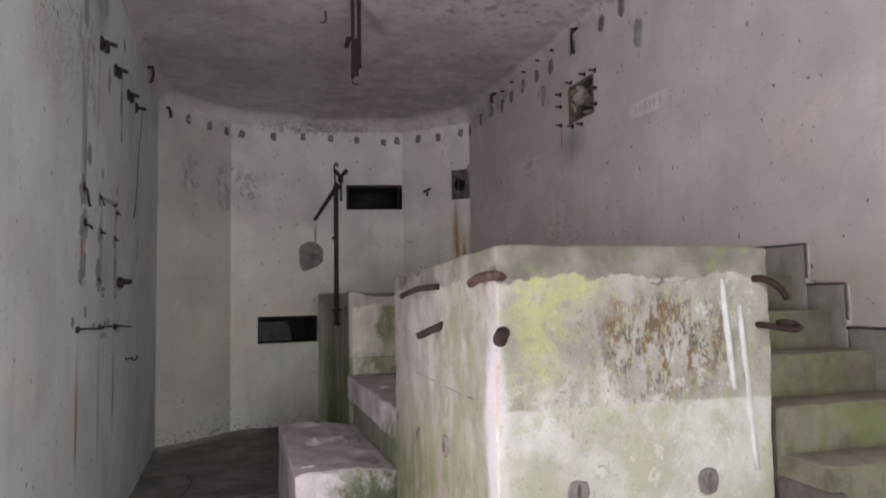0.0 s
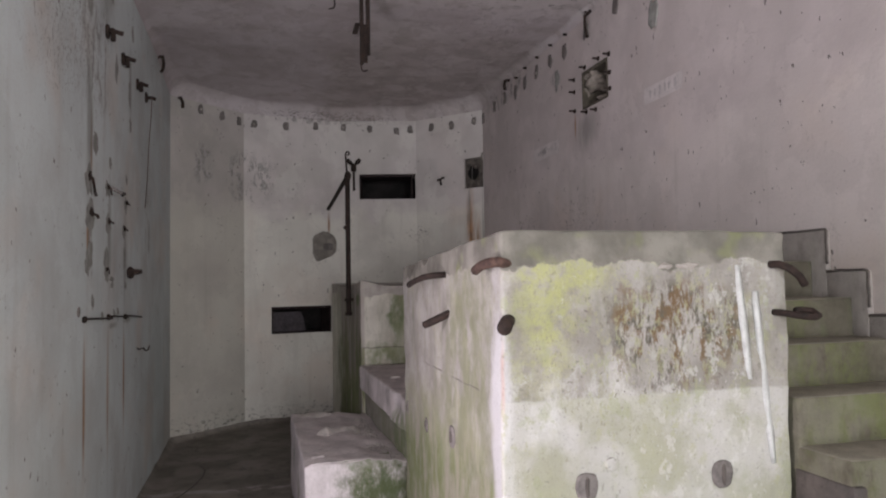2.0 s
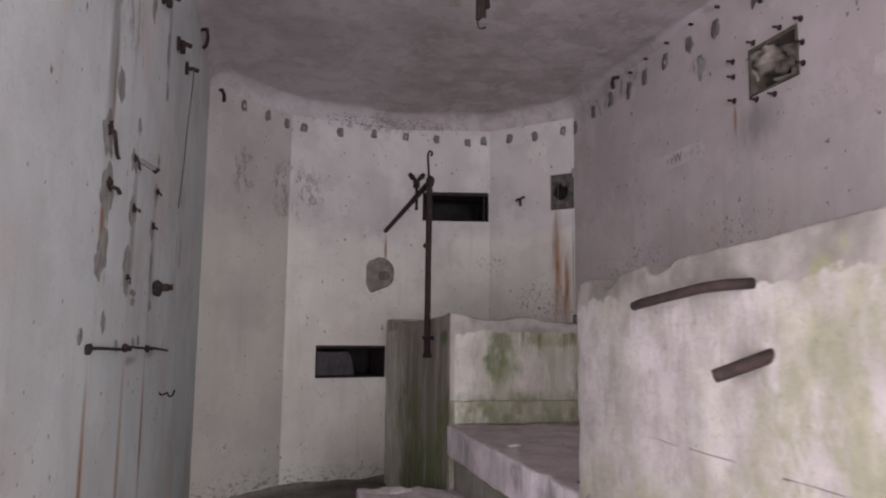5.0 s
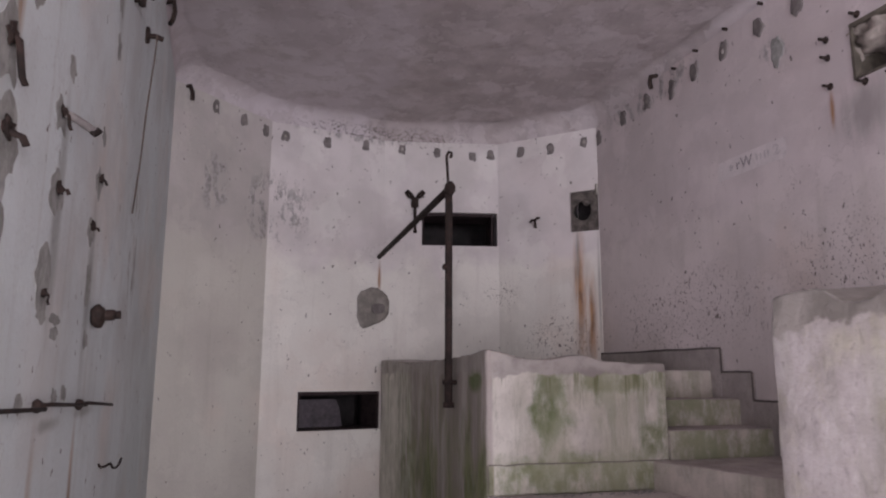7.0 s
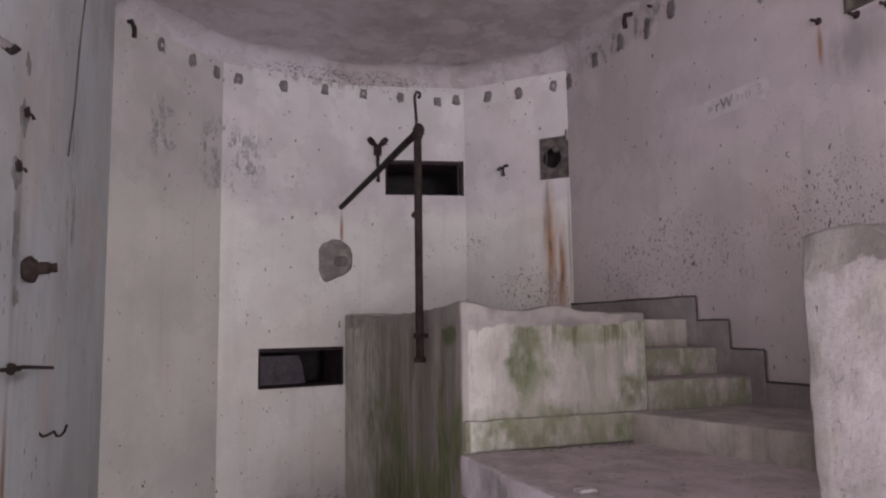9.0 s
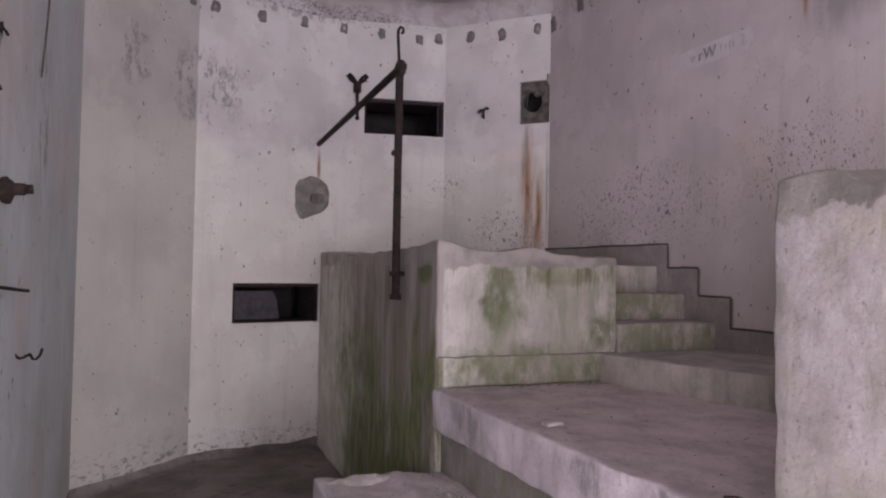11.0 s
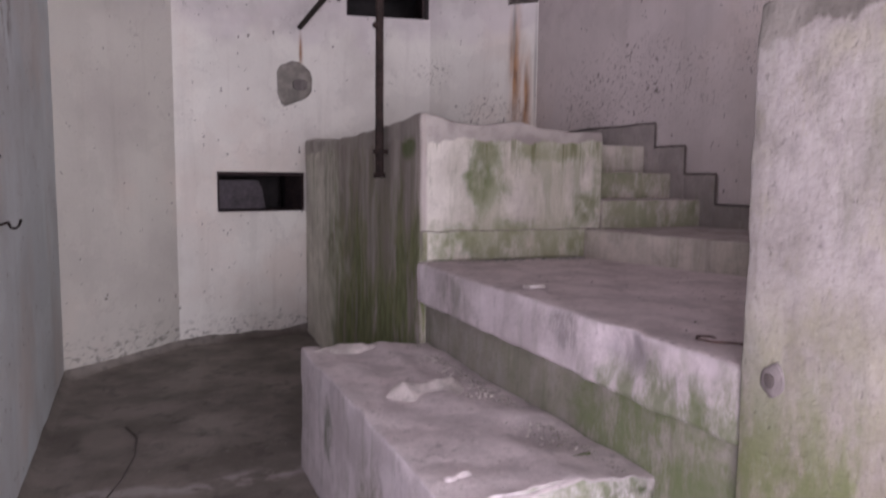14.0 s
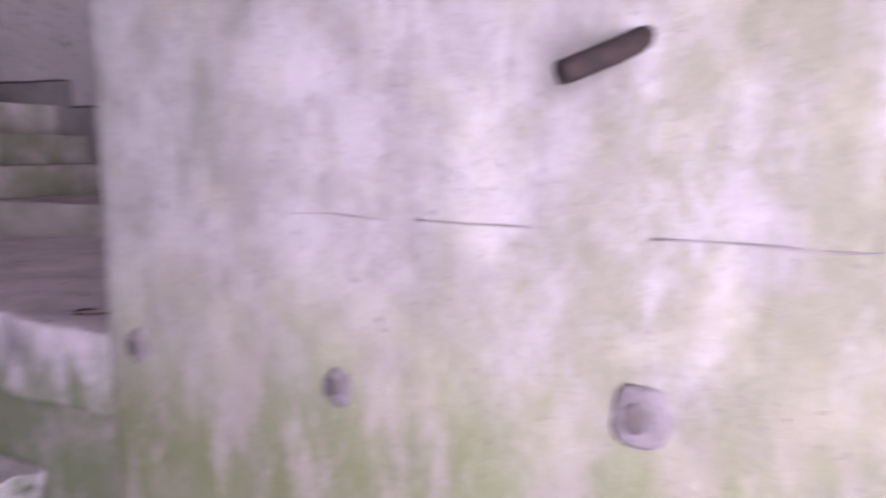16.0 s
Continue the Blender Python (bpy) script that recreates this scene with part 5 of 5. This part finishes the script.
def wall_sign(y_mid, z, width, height, words, ink):
    p, along, inward = spot("right", y_mid, z)
    sign = thing("painted_sign", p, "faded white painted strip with worn stencilled lettering", "sign", "painted signs")
    part("panel", flake((p, along, inward), width, height, 0.001, y_mid, 24, 0.05, 0.95, 0.001), SIGN, sign, smooth=False)
    turn = Matrix((along, Vector((0, 0, 1)), inward)).transposed().to_4x4()
    for text, shift, size, mat in words:
        cu = bpy.data.curves.new("lettering", "FONT")
        cu.body, cu.size, cu.extrude, cu.align_x, cu.align_y = text, size, 0.001, "CENTER", "CENTER"
        tmp = bpy.data.objects.new("lettering", cu)
        me = bpy.data.meshes.new_from_object(tmp)
        bm = bmesh.new()
        bm.from_mesh(me)
        bmesh.ops.transform(bm, verts=bm.verts, matrix=Matrix.Translation(p + along * shift + inward * 0.0035) @ turn)
        bpy.data.objects.remove(tmp)
        part("lettering", bm, mat, sign, smooth=False)
    return sign


def bars(sign, y_mid, z, places, mat):
    p, along, inward = spot("right", y_mid, z)
    for shift, w, h in places:
        part("worn_letter", flake((p + along * shift + inward * 0.0015, along, inward), w, h, 0.0015, shift, 10, 0.2, 0.9, 0.001), mat, sign)


s1 = wall_sign(4.09, 2.925, 0.62, 0.13, [("r", -0.11, 0.1, INK), ("W", -0.03, 0.105, INK), ("2", 0.235, 0.1, PALE_INK)], INK)
bars(s1, 4.09, 2.925, [(-0.185, 0.018, 0.045), (-0.165, 0.012, 0.03), (0.065, 0.012, 0.05), (0.1, 0.012, 0.04), (0.135, 0.012, 0.055), (0.165, 0.012, 0.04)], PALE_INK)
s2 = wall_sign(2.02, 2.985, 0.48, 0.12, [], INK)
bars(s2, 2.02, 2.985, [(-0.16, 0.02, 0.06), (-0.1, 0.02, 0.05), (-0.03, 0.03, 0.06), (0.03, 0.02, 0.06), (0.08, 0.025, 0.055), (0.15, 0.02, 0.07)], PALE_INK)

# ---- the iron that hangs from the ceiling ----
hang = thing("ceiling_hanger", (0.01, 3.05, CEILING_Z), "pair of rusty flat irons hanging from the ceiling", "hanger")
for name, x0, x1, z0 in (("flat_iron", -0.03, 0.0, 3.345), ("flat_iron", 0.018, 0.05, 3.42)):
    bm = rough_box((x0, 3.03, z0), (x1, 3.06, CEILING_Z + 0.02), 0.006, 0.003, 0.08)
    part(name, bm, RUST, hang)
part("web", rough_box((-0.002, 3.04, 3.36), (0.03, 3.052, 3.66), 0.004, 0.002, 0.08), RUST, hang)
part("fin", rough_box((-0.065, 3.04, 3.58), (-0.025, 3.055, 3.67), 0.004, 0.002, 0.04, lambda p: Vector((p.x - (3.67 - p.z) * 0.25, p.y, p.z))), RUST, hang)
part("wire_hook", tube([(-0.022, 3.045, 3.36), (-0.022, 3.045, 3.32), (-0.012, 3.045, 3.295), (0.01, 3.045, 3.295), (0.025, 3.045, 3.305)], 0.005, 8), RUST, hang, "thin wire hook")
whole("ceiling_wire", tube([(-0.2, 3.3, 3.99), (-0.19, 3.3, 3.9), (-0.2, 3.3, 3.87), (-0.24, 3.3, 3.86)], 0.006, 6), RUST, (-0.2, 3.3, 3.97), "short bent wire in the ceiling", "wire")

# ---- small things lying about ----
rng = random.Random(7)
whole("plaster_chip", rough_box((0.185, 3.085, 0.922), (0.26, 3.14, 0.94), 0.006, 0.004, 0.02), DEBRIS, (0.22, 3.11, 0.925), "white chip of plaster lying on the landing", "chip")
ring = [(0.26, 2.02, 0.935), (0.22, 2.06, 0.935), (0.17, 2.1, 0.935), (0.15, 2.17, 0.934), (0.18, 2.2, 0.935), (0.22, 2.18, 0.936), (0.22, 2.14, 0.937)]
whole("wire_loop", tube([(0.2 + (x - 0.2) * 0.7, 2.1 + (y - 2.1) * 0.7, z) for x, y, z in ring], 0.0032, 8), RED_RUST, (0.2, 2.1, 0.925), "small loop of rusty wire on the landing edge", "wire")


def crumbs(name, count, area, z, material, label, sizes):
    bm = bmesh.new()
    for i in range(count):
        x, y = area(rng)
        r = rng.uniform(*sizes)
        lump((x, y, z + r * 0.4), (r, r * rng.uniform(0.6, 1.3), r * 0.6), i * 0.77, 1, 0.5, bm)
    ob = finish(name, bm, material, False)
    return tagged(ob, label, "debris", kind="stuff")


crumbs("bench_crumbs", 130, lambda r: (0.03 - abs(r.gauss(0, 0.05)), r.uniform(2.28, 3.95)), 0.515, DEBRIS, "pale crumbs of plaster along the bench", (0.002, 0.008))
crumbs("bench_dirt", 620, lambda r: (0.07 - abs(r.gauss(0, 0.06)), r.uniform(2.3, 3.98)), 0.514, BARE, "dark dirt and crumbs along the bench", (0.002, 0.006))
crumbs("landing_crumbs", 90, lambda r: (r.uniform(0.15, 1.1), r.uniform(2.1, 3.95)), 0.923, EDGE, "fine dark grit on the landing", (0.002, 0.005))
crumbs("landing_foot_grit", 120, lambda r: (r.uniform(0.12, 1.2), 4.0 - abs(r.gauss(0, 0.035))), 0.923, SCAR, "grit at the foot of the parapet", (0.002, 0.008))
crumbs("floor_grit", 260, lambda r: (r.uniform(-1.7, -0.55), r.uniform(2.2, 6.0)), FLOOR_Z, BARE, "grit and plaster crumbs on the floor", (0.002, 0.006))
RED = iron("faded_red_scrap", (0.16, 0.045, 0.035), (0.09, 0.03, 0.025), 0.8, 0.0)
for i, (x, y) in enumerate(((-0.745, 3.42), (-1.0, 3.3))):
    whole("red_scrap", lump((x, y, FLOOR_Z + 0.012), (0.02, 0.026, 0.012), i * 2.0, 2, 0.4), RED, (x, y, FLOOR_Z), "small faded red scrap on the floor", "scrap", "red scraps")
cable = [(-1.68, 3.62, 0.02), (-1.6, 3.58, 0.016), (-1.5, 3.66, 0.016), (-1.42, 3.85, 0.018), (-1.34, 4.1, 0.02), (-1.28, 4.4, 0.02), (-1.27, 4.65, 0.02), (-1.33, 4.86, 0.018)]
whole("floor_wire", tube([(x, y, z + FLOOR_Z) for x, y, z in cable], 0.0042, 8), EDGE, (-1.4, 4.2, FLOOR_Z), "dark wire curving over the dusty floor", "wire")


def leaf_litter(count, centre, spread):
    """Dry curled leaves, each a small bent blade with a raised rim."""
    bm = bmesh.new()
    for i in range(count):
        x, y = rng.gauss(centre[0], spread[0]), rng.gauss(centre[1], spread[1])
        x = max(x, LEFT_X + 0.07)
        long, wide, turn, lean = rng.uniform(0.025, 0.06), rng.uniform(0.012, 0.028), rng.uniform(0, 6.28), rng.uniform(-0.5, 0.5)
        rows = []
        for a in range(6):
            t = a / 5
            w = wide * math.sin(math.pi * (0.08 + 0.86 * t)) ** 0.8
            rows.append([])
            for b in (-1, 0, 1):
                u, v = (t - 0.5) * long * 2, b * w
                up = 0.008 + abs(b) * 0.4 * w + 0.012 * (2 * t - 1) ** 2 + lean * v
                rows[-1].append(bm.verts.new((x + u * math.cos(turn) - v * math.sin(turn), y + u * math.sin(turn) + v * math.cos(turn), FLOOR_Z + max(0.004, up) + rng.uniform(0, 0.003))))
        for p, q in zip(rows, rows[1:]):
            for b in range(2):
                bm.faces.new((p[b], p[b + 1], q[b + 1], q[b]))
    k = Nodes("dry_leaf", 0.75)
    own = k.add("ShaderNodeNewGeometry").outputs["Random Per Island"]
    tone = k.mix(own, (0.075, 0.047, 0.03), (0.18, 0.115, 0.075))
    ob = finish("leaf_litter", bm, k.done(k.mix(k.ramp(k.noise(60, 4), 0.4, 0.65, 0.6), tone, (0.06, 0.04, 0.028))), True)
    return tagged(ob, "dry brown leaves swept together on the floor", "leaves", kind="stuff")


leaf_litter(110, (-1.42, 2.72), (0.16, 0.2))
